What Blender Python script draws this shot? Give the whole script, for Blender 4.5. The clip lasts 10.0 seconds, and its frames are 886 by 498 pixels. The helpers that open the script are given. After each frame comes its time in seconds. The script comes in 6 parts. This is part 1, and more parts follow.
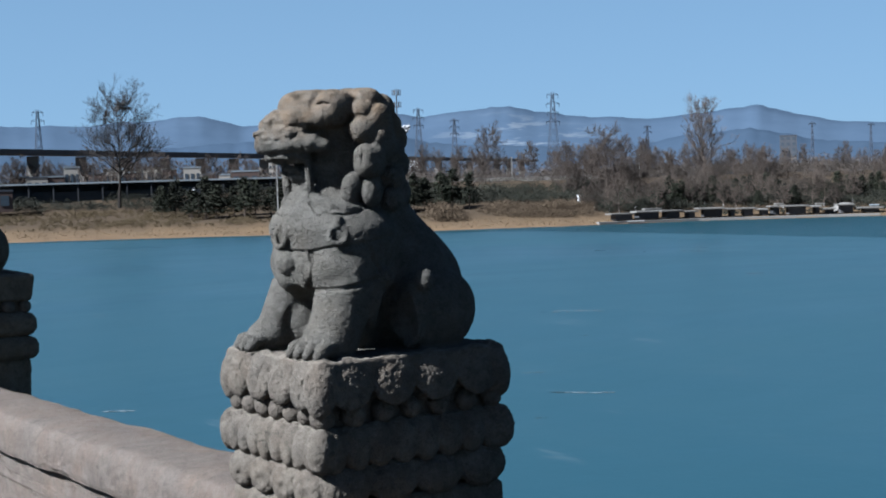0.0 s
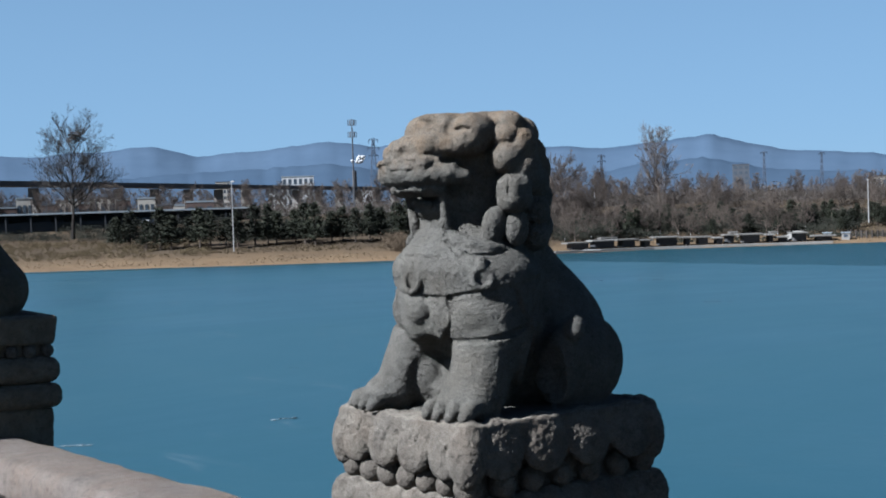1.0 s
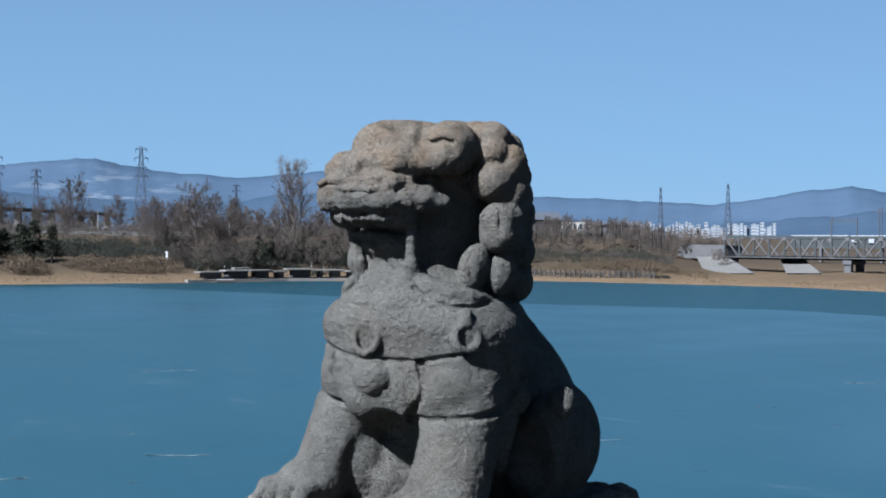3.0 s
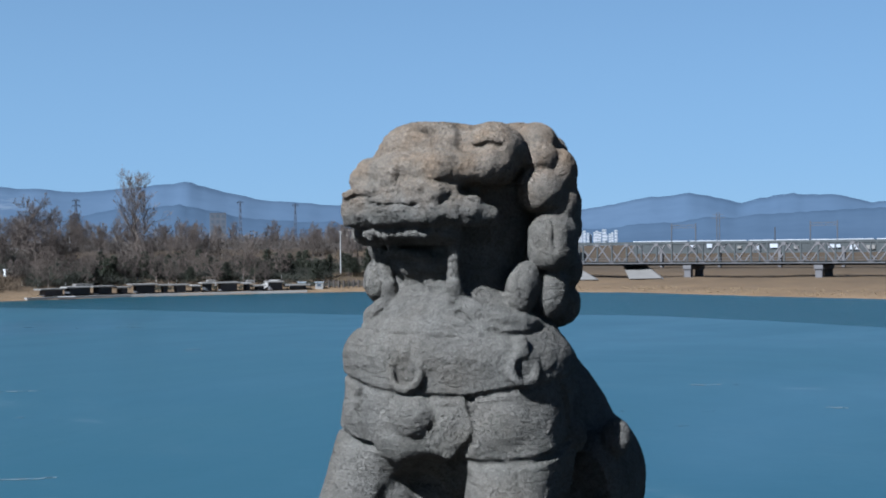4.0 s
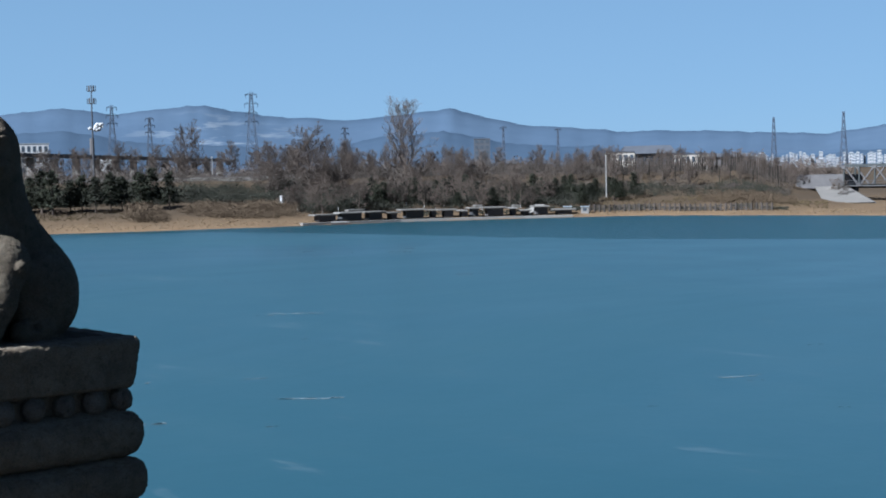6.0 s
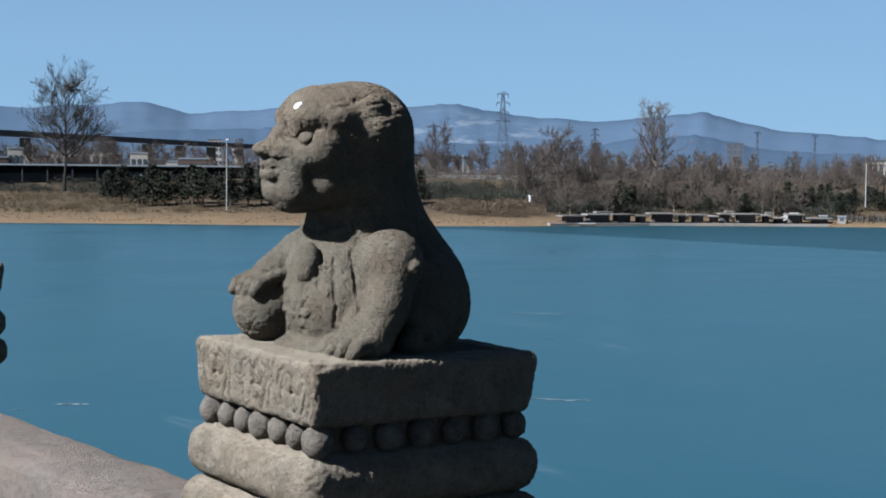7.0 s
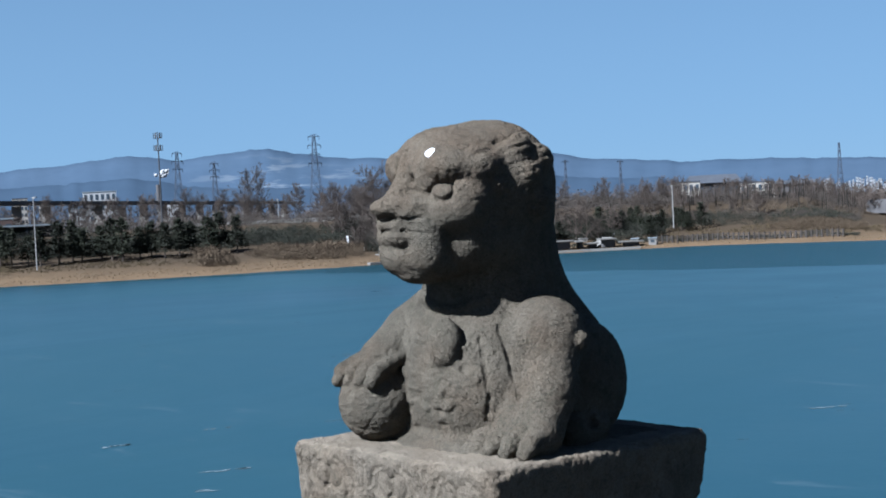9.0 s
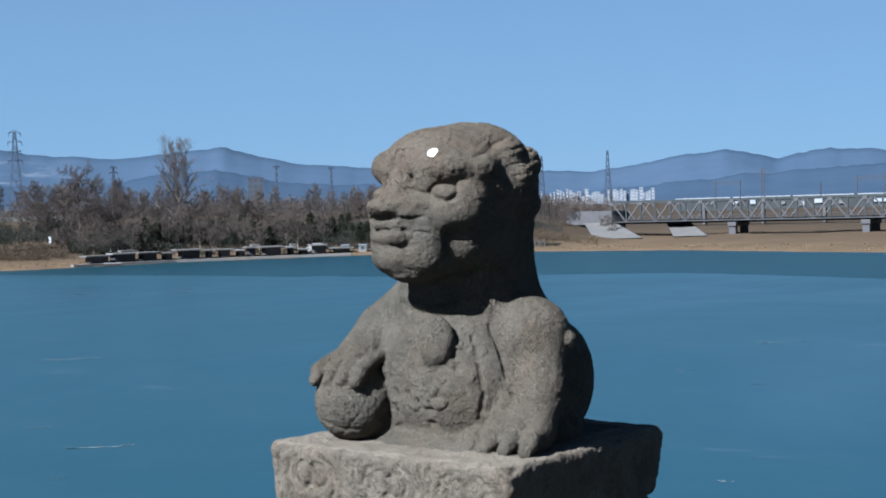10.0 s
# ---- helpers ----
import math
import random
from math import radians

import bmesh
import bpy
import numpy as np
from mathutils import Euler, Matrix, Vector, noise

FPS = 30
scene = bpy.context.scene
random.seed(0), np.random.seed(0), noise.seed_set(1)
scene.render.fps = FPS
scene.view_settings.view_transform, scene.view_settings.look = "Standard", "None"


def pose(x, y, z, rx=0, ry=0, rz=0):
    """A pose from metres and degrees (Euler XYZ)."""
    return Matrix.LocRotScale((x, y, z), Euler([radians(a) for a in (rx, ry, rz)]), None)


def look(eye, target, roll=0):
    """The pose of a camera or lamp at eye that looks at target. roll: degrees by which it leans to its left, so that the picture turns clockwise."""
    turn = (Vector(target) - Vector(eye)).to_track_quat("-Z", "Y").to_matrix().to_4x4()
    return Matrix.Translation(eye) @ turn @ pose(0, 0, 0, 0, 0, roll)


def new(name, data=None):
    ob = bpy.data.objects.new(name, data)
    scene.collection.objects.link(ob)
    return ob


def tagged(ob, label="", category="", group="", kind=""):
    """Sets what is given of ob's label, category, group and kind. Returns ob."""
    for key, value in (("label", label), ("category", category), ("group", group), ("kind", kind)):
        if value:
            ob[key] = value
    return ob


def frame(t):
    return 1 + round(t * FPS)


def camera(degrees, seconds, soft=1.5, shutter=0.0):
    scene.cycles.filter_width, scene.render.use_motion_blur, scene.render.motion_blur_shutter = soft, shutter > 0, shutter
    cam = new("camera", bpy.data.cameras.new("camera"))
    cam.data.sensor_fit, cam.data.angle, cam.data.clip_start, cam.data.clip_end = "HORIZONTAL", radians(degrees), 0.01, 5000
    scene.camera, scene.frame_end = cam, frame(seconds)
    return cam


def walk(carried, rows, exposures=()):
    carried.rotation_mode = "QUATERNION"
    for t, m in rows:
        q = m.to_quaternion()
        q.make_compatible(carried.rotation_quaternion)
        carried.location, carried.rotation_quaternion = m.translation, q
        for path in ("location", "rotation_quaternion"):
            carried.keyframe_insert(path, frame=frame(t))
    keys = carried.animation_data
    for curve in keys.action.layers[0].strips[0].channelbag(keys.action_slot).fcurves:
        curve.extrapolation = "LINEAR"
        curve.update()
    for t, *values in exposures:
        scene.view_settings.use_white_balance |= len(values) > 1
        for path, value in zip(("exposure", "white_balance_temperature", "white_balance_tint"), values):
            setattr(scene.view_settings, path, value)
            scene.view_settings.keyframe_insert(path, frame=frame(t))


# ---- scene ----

# ---------------------------------------------------------------- camera
PATH = [
    (0, (1.5397, -0.8708, 1.4033), (-0.1040, 0.2646, 1.3096), -1.68),
    (0.5, (1.3913, -0.8678, 1.4043), (-0.2943, 0.2076, 1.3552), 0.51),
    (1, (1.2221, -0.9289, 1.4172), (-0.3853, 0.2600, 1.3635), -1.89),
    (1.5, (1.0578, -0.9203, 1.4217), (-0.4723, 0.3665, 1.3674), -1.01),
    (2, (0.9397, -0.8685, 1.4278), (-0.5613, 0.4530, 1.4051), -0.76),
    (2.5, (0.8412, -0.8746, 1.4271), (-0.5844, 0.5280, 1.4054), -0.13),
    (2.7, (0.7915, -0.9067, 1.4268), (-0.5439, 0.5822, 1.4173), -0.02),
    (3.8, (0.5278, -0.9133, 1.4282), (-0.6080, 0.7328, 1.4082), 0.08),
    (4, (0.4927, -0.8800, 1.4326), (-0.5802, 0.8079, 1.4299), -0.66),
    (4.5, (0.4145, -0.8156, 1.4289), (-0.6145, 0.8983, 1.3686), -0.34),
    (5, (0.3054, -0.7992, 1.4294), (-0.6139, 0.9767, 1.3949), 0.10),
    (5.2, (0.2492, -0.8092, 1.4347), (-0.6154, 0.9935, 1.3816), 0.04),
    (6.3, (-0.5726, -0.7516, 1.3965), (-2.1056, 0.5308, 1.3234), -2.00),
    (6.5, (-0.6173, -0.7485, 1.3998), (-2.1940, 0.4810, 1.3539), -2.05),
    (7, (-0.7293, -0.7332, 1.3974), (-2.3256, 0.4676, 1.2974), 0.47),
    (7.5, (-0.8588, -0.7920, 1.4150), (-2.3987, 0.4842, 1.4083), -2.38),
    (8, (-0.9292, -0.8547, 1.4078), (-2.4601, 0.4306, 1.3408), -1.62),
    (8.5, (-1.0362, -0.8248, 1.4059), (-2.4906, 0.5473, 1.3579), -2.20),
    (9, (-1.1289, -0.8019, 1.4182), (-2.5589, 0.5956, 1.3696), -2.93),
    (9.5, (-1.2039, -0.8383, 1.4169), (-2.5309, 0.6580, 1.4092), -2.08),
    (10, (-1.3096, -0.9652, 1.4230), (-2.4249, 0.6940, 1.3662), -1.61),
]
cam = camera(34.83, 10.0, soft=1.85)
walk(cam, [(t, look(e, g, r)) for t, e, g, r in PATH], [(0, 1.10, 5250, 12), (1.5, 1.12, 5200, 12), (2.2, 1.11, 5130, 12), (4, 1.08, 5080, 12), (4.6, 1.07, 5150, 12), (5.2, 1.07, 5120, 12), (6.5, 1.10, 5220, 12), (7, 1.11, 5340, 12), (7.5, 1.10, 5140, 12), (8, 1.10, 5170, 12), (9, 1.04, 5040, 12), (10, 1.0, 5040, 12)])

# ---------------------------------------------------------------- light
SUN_AZ, SUN_EL = 190.0, 41.0       # compass bearing (y is north) and height of the sun, degrees
world = bpy.data.worlds.new("sky")
scene.world = world
world.use_nodes = True
wn = world.node_tree
sky = wn.nodes.new("ShaderNodeTexSky")
sky.sky_type = "NISHITA"
sky.sun_disc = False
sky.sun_elevation = radians(SUN_EL)
sky.sun_rotation = radians(SUN_AZ)
sky.altitude = 60
sky.air_density, sky.dust_density, sky.ozone_density = 0.6, 0.0, 2.6
wn.nodes["Background"].inputs["Strength"].default_value = 0.033
veil = wn.nodes.new("ShaderNodeMixRGB")      # winter haze, thinning with height over the clear sky
veil.inputs["Color2"].default_value = (4.85, 7.2, 8.6, 1.0)
sky_co = wn.nodes.new("ShaderNodeTexCoord")
sky_up = wn.nodes.new("ShaderNodeSeparateXYZ")
thin = wn.nodes.new("ShaderNodeMapRange")
thin.interpolation_type = "SMOOTHSTEP"
for key, value in (("From Min", 0.0), ("From Max", 0.55), ("To Min", 0.8), ("To Max", 0.0)):
    thin.inputs[key].default_value = value
wn.links.new(sky_co.outputs["Generated"], sky_up.inputs[0])
wn.links.new(sky_up.outputs[2], thin.inputs["Value"])
wn.links.new(thin.outputs["Result"], veil.inputs["Fac"])
wn.links.new(sky.outputs[0], veil.inputs["Color1"])
wn.links.new(veil.outputs[0], wn.nodes["Background"].inputs["Color"])
sun_data = bpy.data.lights.new("sun", "SUN")
sun_data.energy, sun_data.angle, sun_data.color = 9.5, radians(0.53), (1.0, 0.94, 0.84)
sun = new("sun", sun_data)
sa, se = radians(SUN_AZ), radians(SUN_EL)
sun_dir = Vector((math.sin(sa) * math.cos(se), math.cos(sa) * math.cos(se), math.sin(se)))
sun.matrix_world = look(sun_dir * 50, (0, 0, 0))

WATER_Z = -7.0
EYE_Z = 1.43


# ---------------------------------------------------------------- helpers
def polar(az, r, z=0.0):
    """A place by its compass bearing in degrees and its range in metres."""
    return Vector((r * math.sin(radians(az)), r * math.cos(radians(az)), z))


def mesh_from(name, verts, faces, smooth=False):
    me = bpy.data.meshes.new(name)
    me.from_pydata([tuple(v) for v in verts], [], faces)
    if smooth:
        me.polygons.foreach_set("use_smooth", [True] * len(me.polygons))
    me.update()
    return me


def from_bm(name, bm, smooth=False):
    me = bpy.data.meshes.new(name)
    bm.to_mesh(me)
    bm.free()
    if smooth:
        me.polygons.foreach_set("use_smooth", [True] * len(me.polygons))
    return me


def part(name, data, material, parent=None, label="", m=None):
    """Links a bmesh or a mesh as one object, under a thing or under a part."""
    me = from_bm(name, data) if isinstance(data, bmesh.types.BMesh) else data
    if material and not me.materials:
        me.materials.append(material)
    ob = new(name, me)
    ob.parent = parent
    if m is not None:
        ob.matrix_basis = m
    if label:
        ob["label"] = label
    return ob


def thing(name, m=None, label="", category="", group="", kind=""):
    ob = new(name)
    if m is not None:
        ob.matrix_basis = m
    return tagged(ob, label, category, group, kind)


def add_box(bm, c, s, rz=0.0, bevel=0.0):
    m = Matrix.Translation(c) @ Matrix.Rotation(rz, 4, "Z") @ Matrix.Diagonal((*s, 1))
    made = bmesh.ops.create_cube(bm, size=1, matrix=m)
    if bevel:
        edges = list({e for v in made["verts"] for e in v.link_edges})
        bmesh.ops.bevel(bm, geom=edges, offset=bevel, segments=2, affect="EDGES", profile=0.6)


def box(c, s, rz=0.0, bevel=0.0):
    bm = bmesh.new()
    add_box(bm, c, s, rz, bevel)
    return bm


def add_tube(verts, faces, a, b, ra, rb, sides=4):
    """A tapered tube from a to b, appended to lists."""
    a, b = Vector(a), Vector(b)
    d = (b - a).normalized()
    u = d.orthogonal().normalized()
    w = d.cross(u)
    n = len(verts)
    for p, r in ((a, ra), (b, rb)):
        for i in range(sides):
            t = 2 * math.pi * i / sides
            verts.append(p + (u * math.cos(t) + w * math.sin(t)) * r)
    for i in range(sides):
        j = (i + 1) % sides
        faces.append((n + i, n + j, n + sides + j, n + sides + i))
    faces.append(tuple(n + sides + i for i in range(sides)))
    faces.append(tuple(n + sides - 1 - i for i in range(sides)))


def bars(name, rows, sides=4):
    """A mesh of straight bars, each (a, b, radius)."""
    v, f = [], []
    for a, b, r in rows:
        add_tube(v, f, a, b, r, r, sides)
    return mesh_from(name, v, f)


# ---------------------------------------------------------------- materials
class Nodes:
    """Short forms for building a node material."""

    def __init__(self, name, rough=0.8, spec=0.3, metal=0.0):
        self.mat = bpy.data.materials.new(name)
        self.mat.use_nodes = True
        self.t = self.mat.node_tree
        self.b = self.t.nodes["Principled BSDF"]
        self.b.inputs["Roughness"].default_value = rough
        self.b.inputs["Specular IOR Level"].default_value = spec
        self.b.inputs["Metallic"].default_value = metal
        self.co = self.t.nodes.new("ShaderNodeTexCoord").outputs["Object"]

    def put(self, socket, value):
        if hasattr(value, "is_linked"):
            self.t.links.new(value, socket)
        elif isinstance(value, tuple) and len(value) == 3 and socket.type == "RGBA":
            socket.default_value = (*value, 1)
        else:
            socket.default_value = value

    def at(self, sx, sy=None, sz=None):
        n = self.t.nodes.new("ShaderNodeMapping")
        n.inputs["Scale"].default_value = (sx, sy or sx, sz or sx)
        self.t.links.new(self.co, n.inputs["Vector"])
        return n.outputs[0]

    def noise(self, scale, detail=4.0, rough=0.55, vec=None, distort=0.0):
        n = self.t.nodes.new("ShaderNodeTexNoise")
        n.inputs["Scale"].default_value = scale
        n.inputs["Detail"].default_value = detail
        n.inputs["Roughness"].default_value = rough
        n.inputs["Distortion"].default_value = distort
        self.t.links.new(vec or self.co, n.inputs["Vector"])
        return n.outputs["Fac"]

    def voronoi(self, scale, vec=None, feature="F1", out="Distance"):
        n = self.t.nodes.new("ShaderNodeTexVoronoi")
        n.feature = feature
        n.inputs["Scale"].default_value = scale
        self.t.links.new(vec or self.co, n.inputs["Vector"])
        return n.outputs[out]

    def ramp(self, fac, *stops):
        n = self.t.nodes.new("ShaderNodeValToRGB")
        e = n.color_ramp.elements
        while len(e) < len(stops):
            e.new(0.5)
        for el, (p, c) in zip(e, stops):
            el.position = p
            el.color = (*c, 1) if isinstance(c, tuple) else (c, c, c, 1)
        self.t.links.new(fac, n.inputs[0])
        return n.outputs[0]

    def mix(self, fac, a, b, mode="MIX"):
        n = self.t.nodes.new("ShaderNodeMix")
        n.data_type, n.blend_type = "RGBA", mode
        self.put(n.inputs[0], fac)
        self.put(n.inputs[6], a)
        self.put(n.inputs[7], b)
        return n.outputs[2]

    def math(self, op, a, b=0.0):
        n = self.t.nodes.new("ShaderNodeMath")
        n.operation = op
        self.put(n.inputs[0], a)
        self.put(n.inputs[1], b)
        return n.outputs[0]

    def xyz(self, k):
        n = self.t.nodes.new("ShaderNodeSeparateXYZ")
        self.t.links.new(self.co, n.inputs[0])
        return n.outputs[k]

    def near(self, place, radius):
        """1 within radius of a place of the object, 0 outside, with a ragged rim."""
        n = self.t.nodes.new("ShaderNodeVectorMath")
        n.operation = "DISTANCE"
        self.t.links.new(self.co, n.inputs[0])
        n.inputs[1].default_value = place
        rim = self.math("MULTIPLY", self.noise(160, 3), radius * 0.9)
        return self.math("LESS_THAN", self.math("ADD", n.outputs["Value"], rim), radius * 1.45)

    def bump(self, height, strength=0.4, dist=0.01, onto=None):
        n = self.t.nodes.new("ShaderNodeBump")
        n.inputs["Strength"].default_value = strength
        n.inputs["Distance"].default_value = dist
        self.t.links.new(height, n.inputs["Height"])
        if onto:
            self.t.links.new(onto, n.inputs["Normal"])
        return n.outputs[0]

    def done(self, colour, normal=None, rough=None):
        self.put(self.b.inputs["Base Color"], colour)
        if normal:
            self.t.links.new(normal, self.b.inputs["Normal"])
        if rough is not None:
            self.put(self.b.inputs["Roughness"], rough)
        return self.mat

    def vary(self, colour, amount=0.25):
        """The colour, lighter or darker from object to object."""
        info = self.t.nodes.new("ShaderNodeObjectInfo")
        f = self.ramp(info.outputs["Random"], (0.0, 1 - amount), (1.0, 1 + amount))
        return self.mix(1.0, colour, f, "MULTIPLY")


def stone(name, grey, brown, pale, warm=0.3, pits=0.5, strata=0.0, mark=None, cap=None, worn=0.0, relief=1.0):
    """Weathered carved limestone: grey body, brown patina, pale worn patches, lichen, pits, cracks and tooling."""
    n = Nodes(name, 0.92, 0.08)
    big = n.ramp(n.noise(9, 5, 0.6), (0.35, 0.0), (0.68, 1.0))
    mid = n.ramp(n.noise(26, 6, 0.68), (0.40, 0.0), (0.62, 1.0))
    fine = n.noise(520, 4, 0.7)
    pit = n.ramp(n.noise(95, 8, 0.72), (0.36, 0.0), (0.47, 1.0))
    crack = n.ramp(n.voronoi(13, n.at(1, 1, 1.6), "DISTANCE_TO_EDGE"), (0.0, 0.0), (0.012, 1.0))
    c = n.mix(n.math("MULTIPLY", big, warm * 2), grey, brown)
    if cap:
        high = n.math("ADD", n.xyz(2), n.math("MULTIPLY", n.noise(30, 5, 0.7), 0.06))
        high = n.ramp(n.math("MULTIPLY", n.math("SUBTRACT", high, cap[0]), 14), (0.1, 0.0), (0.6, 1.0))
        c = n.mix(n.math("MULTIPLY", high, 0.8), c, cap[1])
    c = n.mix(n.math("MULTIPLY", mid, 0.5), c, pale)
    c = n.mix(n.math("MULTIPLY", n.ramp(n.noise(15, 7, 0.75, None, 0.8), (0.54, 0.0), (0.64, 1.0)), 0.4), c, tuple(v * k for v, k in zip(grey, (0.62, 0.66, 0.62))))
    c = n.mix(n.math("MULTIPLY", n.ramp(n.noise(60, 6, 0.75), (0.55, 0.0), (0.68, 1.0)), 0.35), c, tuple(v * 0.5 for v in grey))
    c = n.mix(n.math("MULTIPLY", n.ramp(pit, (0.0, 1.0), (1.0, 0.0)), 0.4), c, tuple(v * 0.45 for v in grey))
    c = n.mix(0.6, c, n.ramp(fine, (0.25, 0.2), (0.75, 0.85)), "OVERLAY")
    # worn: paler up-facing stone, patchy wear plus lit tops painted into the colour
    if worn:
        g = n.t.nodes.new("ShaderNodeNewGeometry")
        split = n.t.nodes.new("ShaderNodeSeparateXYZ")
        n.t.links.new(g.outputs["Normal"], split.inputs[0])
        lit_wear = n.math("MULTIPLY", n.ramp(split.outputs[2], (0.7, 0.0), (0.95, 1.0)), n.ramp(n.noise(22, 5, 0.7), (0.35, 0.25), (0.65, 1.0)))
        c = n.mix(n.math("MULTIPLY", lit_wear, worn), c, tuple(v * 1.35 for v in pale))
    if mark:
        c = n.mix(n.near(*mark), c, (0.85, 0.84, 0.8))
    b = n.bump(fine, min(pits * 0.9, 1.0), 0.0015)
    b = n.bump(n.noise(290, 4, 0.7), relief, 0.0070, b)
    b = n.bump(pit, 0.9 * relief, 0.0045, b)
    b = n.bump(n.noise(130, 7, 0.75), 0.9 * relief, 0.0075, b)
    b = n.bump(crack, 0.25, 0.0015, b)
    b = n.bump(n.noise(40, 5, 0.6), 0.35, 0.010, b)
    if strata:
        b = n.bump(n.noise(60, 4, 0.6, n.at(0.35, 0.35, 4.0)), strata, 0.006, b)
    return n.done(c, b)


STONE_A = stone("grey_carved_stone", (0.090, 0.085, 0.073), (0.107, 0.090, 0.064), (0.146, 0.138, 0.118), 0.2, 0.8, 0.3, None, (0.298, (0.160, 0.114, 0.071)), relief=0.8)
STONE_B = stone("brown_carved_stone", (0.080, 0.072, 0.054), (0.108, 0.082, 0.055), (0.139, 0.122, 0.091), 0.4, 0.8, 0.1, ((0.041, -0.110, 0.2580), 0.0050), (0.222, (0.118, 0.089, 0.060)), relief=0.75)
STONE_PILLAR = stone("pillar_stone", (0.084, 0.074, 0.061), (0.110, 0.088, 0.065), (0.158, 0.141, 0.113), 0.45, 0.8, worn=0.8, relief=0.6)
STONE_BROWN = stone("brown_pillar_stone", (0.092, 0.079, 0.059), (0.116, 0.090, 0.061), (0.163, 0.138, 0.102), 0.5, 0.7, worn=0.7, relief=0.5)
STONE_PANEL = stone("pale_pink_stone", (0.134, 0.114, 0.096), (0.161, 0.125, 0.097), (0.190, 0.166, 0.142), 0.5, 0.5)
STONE_DECK = stone("deck_stone", (0.042, 0.039, 0.034), (0.050, 0.042, 0.034), (0.059, 0.055, 0.050), 0.4, 0.6)


def ice_material():
    """Teal river ice: broad drifts of tone, faint scratches and small smudges of frost."""
    n = Nodes("river_ice", 0.3, 0.5)
    drift = n.ramp(n.noise(0.02, 5, 0.6, n.at(1.0, 0.6, 1.0), 0.6), (0.3, 0.0), (0.7, 1.0))
    veil = n.ramp(n.noise(0.12, 6, 0.7, n.at(0.5, 1.3, 1.0), 1.0), (0.45, 0.0), (0.8, 1.0))
    smudge = n.ramp(n.noise(0.35, 5, 0.65, n.at(0.35, 1.6, 1.0), 0.5), (0.62, 0.0), (0.74, 1.0))
    c = n.mix(drift, (0.0040, 0.0270, 0.0375), (0.0090, 0.0370, 0.0480))
    c = n.mix(n.math("MULTIPLY", veil, 0.4), c, (0.0170, 0.0447, 0.0540))
    c = n.mix(n.math("MULTIPLY", n.noise(1.6, 5, 0.7), 0.25), c, (0.0063, 0.0201, 0.0264))
    c = n.mix(n.math("MULTIPLY", smudge, 0.7), c, (0.0418, 0.0650, 0.0740))
    b = n.bump(n.noise(0.9, 6, 0.6), 0.08, 0.1)
    return n.done(c, b, n.ramp(drift, (0.0, 0.26), (1.0, 0.44)))


def open_water_material():
    n = Nodes("open_water", 0.32, 0.35)
    c = n.mix(n.noise(0.05, 4), (0.0025, 0.0174, 0.0228), (0.0041, 0.0242, 0.0286))
    return n.done(c, n.bump(n.noise(1.4, 5, 0.6, n.at(1, 1.6, 1)), 0.9, 0.35))


def bank_material():
    n = Nodes("bank_soil", 0.95, 0.1)
    big = n.ramp(n.noise(0.05, 6, 0.65), (0.35, 0.0), (0.65, 1.0))
    mid = n.noise(0.5, 6, 0.7)
    c = n.mix(big, (0.0980, 0.0655, 0.0345), (0.0690, 0.0465, 0.0255))
    c = n.mix(n.ramp(mid, (0.45, 0.0), (0.75, 1.0)), c, (0.1140, 0.0810, 0.0475))
    z = n.math("ADD", n.xyz(2), n.math("MULTIPLY", n.noise(0.25, 5, 0.7), 2.4))
    up = n.ramp(n.math("MULTIPLY", n.math("ADD", z, 6.2), 0.25), (0.1, 0.0), (0.65, 1.0))
    c = n.mix(n.math("MULTIPLY", up, 0.85), c, (0.0272, 0.0204, 0.0127))
    return n.done(c, n.bump(n.noise(1.2, 6, 0.7), 0.6, 0.3))


def plain(name, a, b, scale=3.0, rough=0.8, spec=0.3, metal=0.0, bump=0.2, dist=0.02, vary=0.0):
    n = Nodes(name, rough, spec, metal)
    c = n.mix(n.ramp(n.noise(scale, 5, 0.65), (0.3, 0.0), (0.7, 1.0)), a, b)
    c = n.mix(n.math("MULTIPLY", n.noise(scale * 9, 4), 0.3), c, tuple(v * 0.6 for v in a))
    if vary:
        c = n.vary(c, vary)
    return n.done(c, n.bump(n.noise(scale * 6, 4), bump, dist))


def leafy(name, a, b, rough=0.85):
    """Colour that varies from leaf to leaf and from plant to plant."""
    n = Nodes(name, rough, 0.15)
    g = n.t.nodes.new("ShaderNodeNewGeometry")
    c = n.mix(g.outputs["Random Per Island"], a, b)
    return n.done(n.vary(c, 0.3))


ICE = ice_material()
OPEN_WATER = open_water_material()
BANK = bank_material()
FROST = plain("white_frost", (0.060, 0.086, 0.097), (0.095, 0.122, 0.132), 2.0)
BARK = plain("bare_bark", (0.05, 0.04, 0.032), (0.08, 0.064, 0.05), 2.0, 0.9, 0.1, vary=0.3)
TWIG = leafy("bare_twigs", (0.0464, 0.0370, 0.0292), (0.0688, 0.0542, 0.0430))
TWIG_DARK = leafy("dark_twigs", (0.0180, 0.0156, 0.0132), (0.0270, 0.0228, 0.0192))
BARK_DARK = plain("dark_bark", (0.0140, 0.0119, 0.0098), (0.0210, 0.0182, 0.0147), 2.0, 0.9, 0.1)
TWIG_GREY = leafy("grey_twigs", (0.0317, 0.0264, 0.0211), (0.0475, 0.0396, 0.0317))
PINE = leafy("pine_needles", (0.009, 0.0105, 0.006), (0.018, 0.0195, 0.011))
BRUSH = leafy("dry_brush", (0.045, 0.033, 0.020), (0.064, 0.046, 0.028))
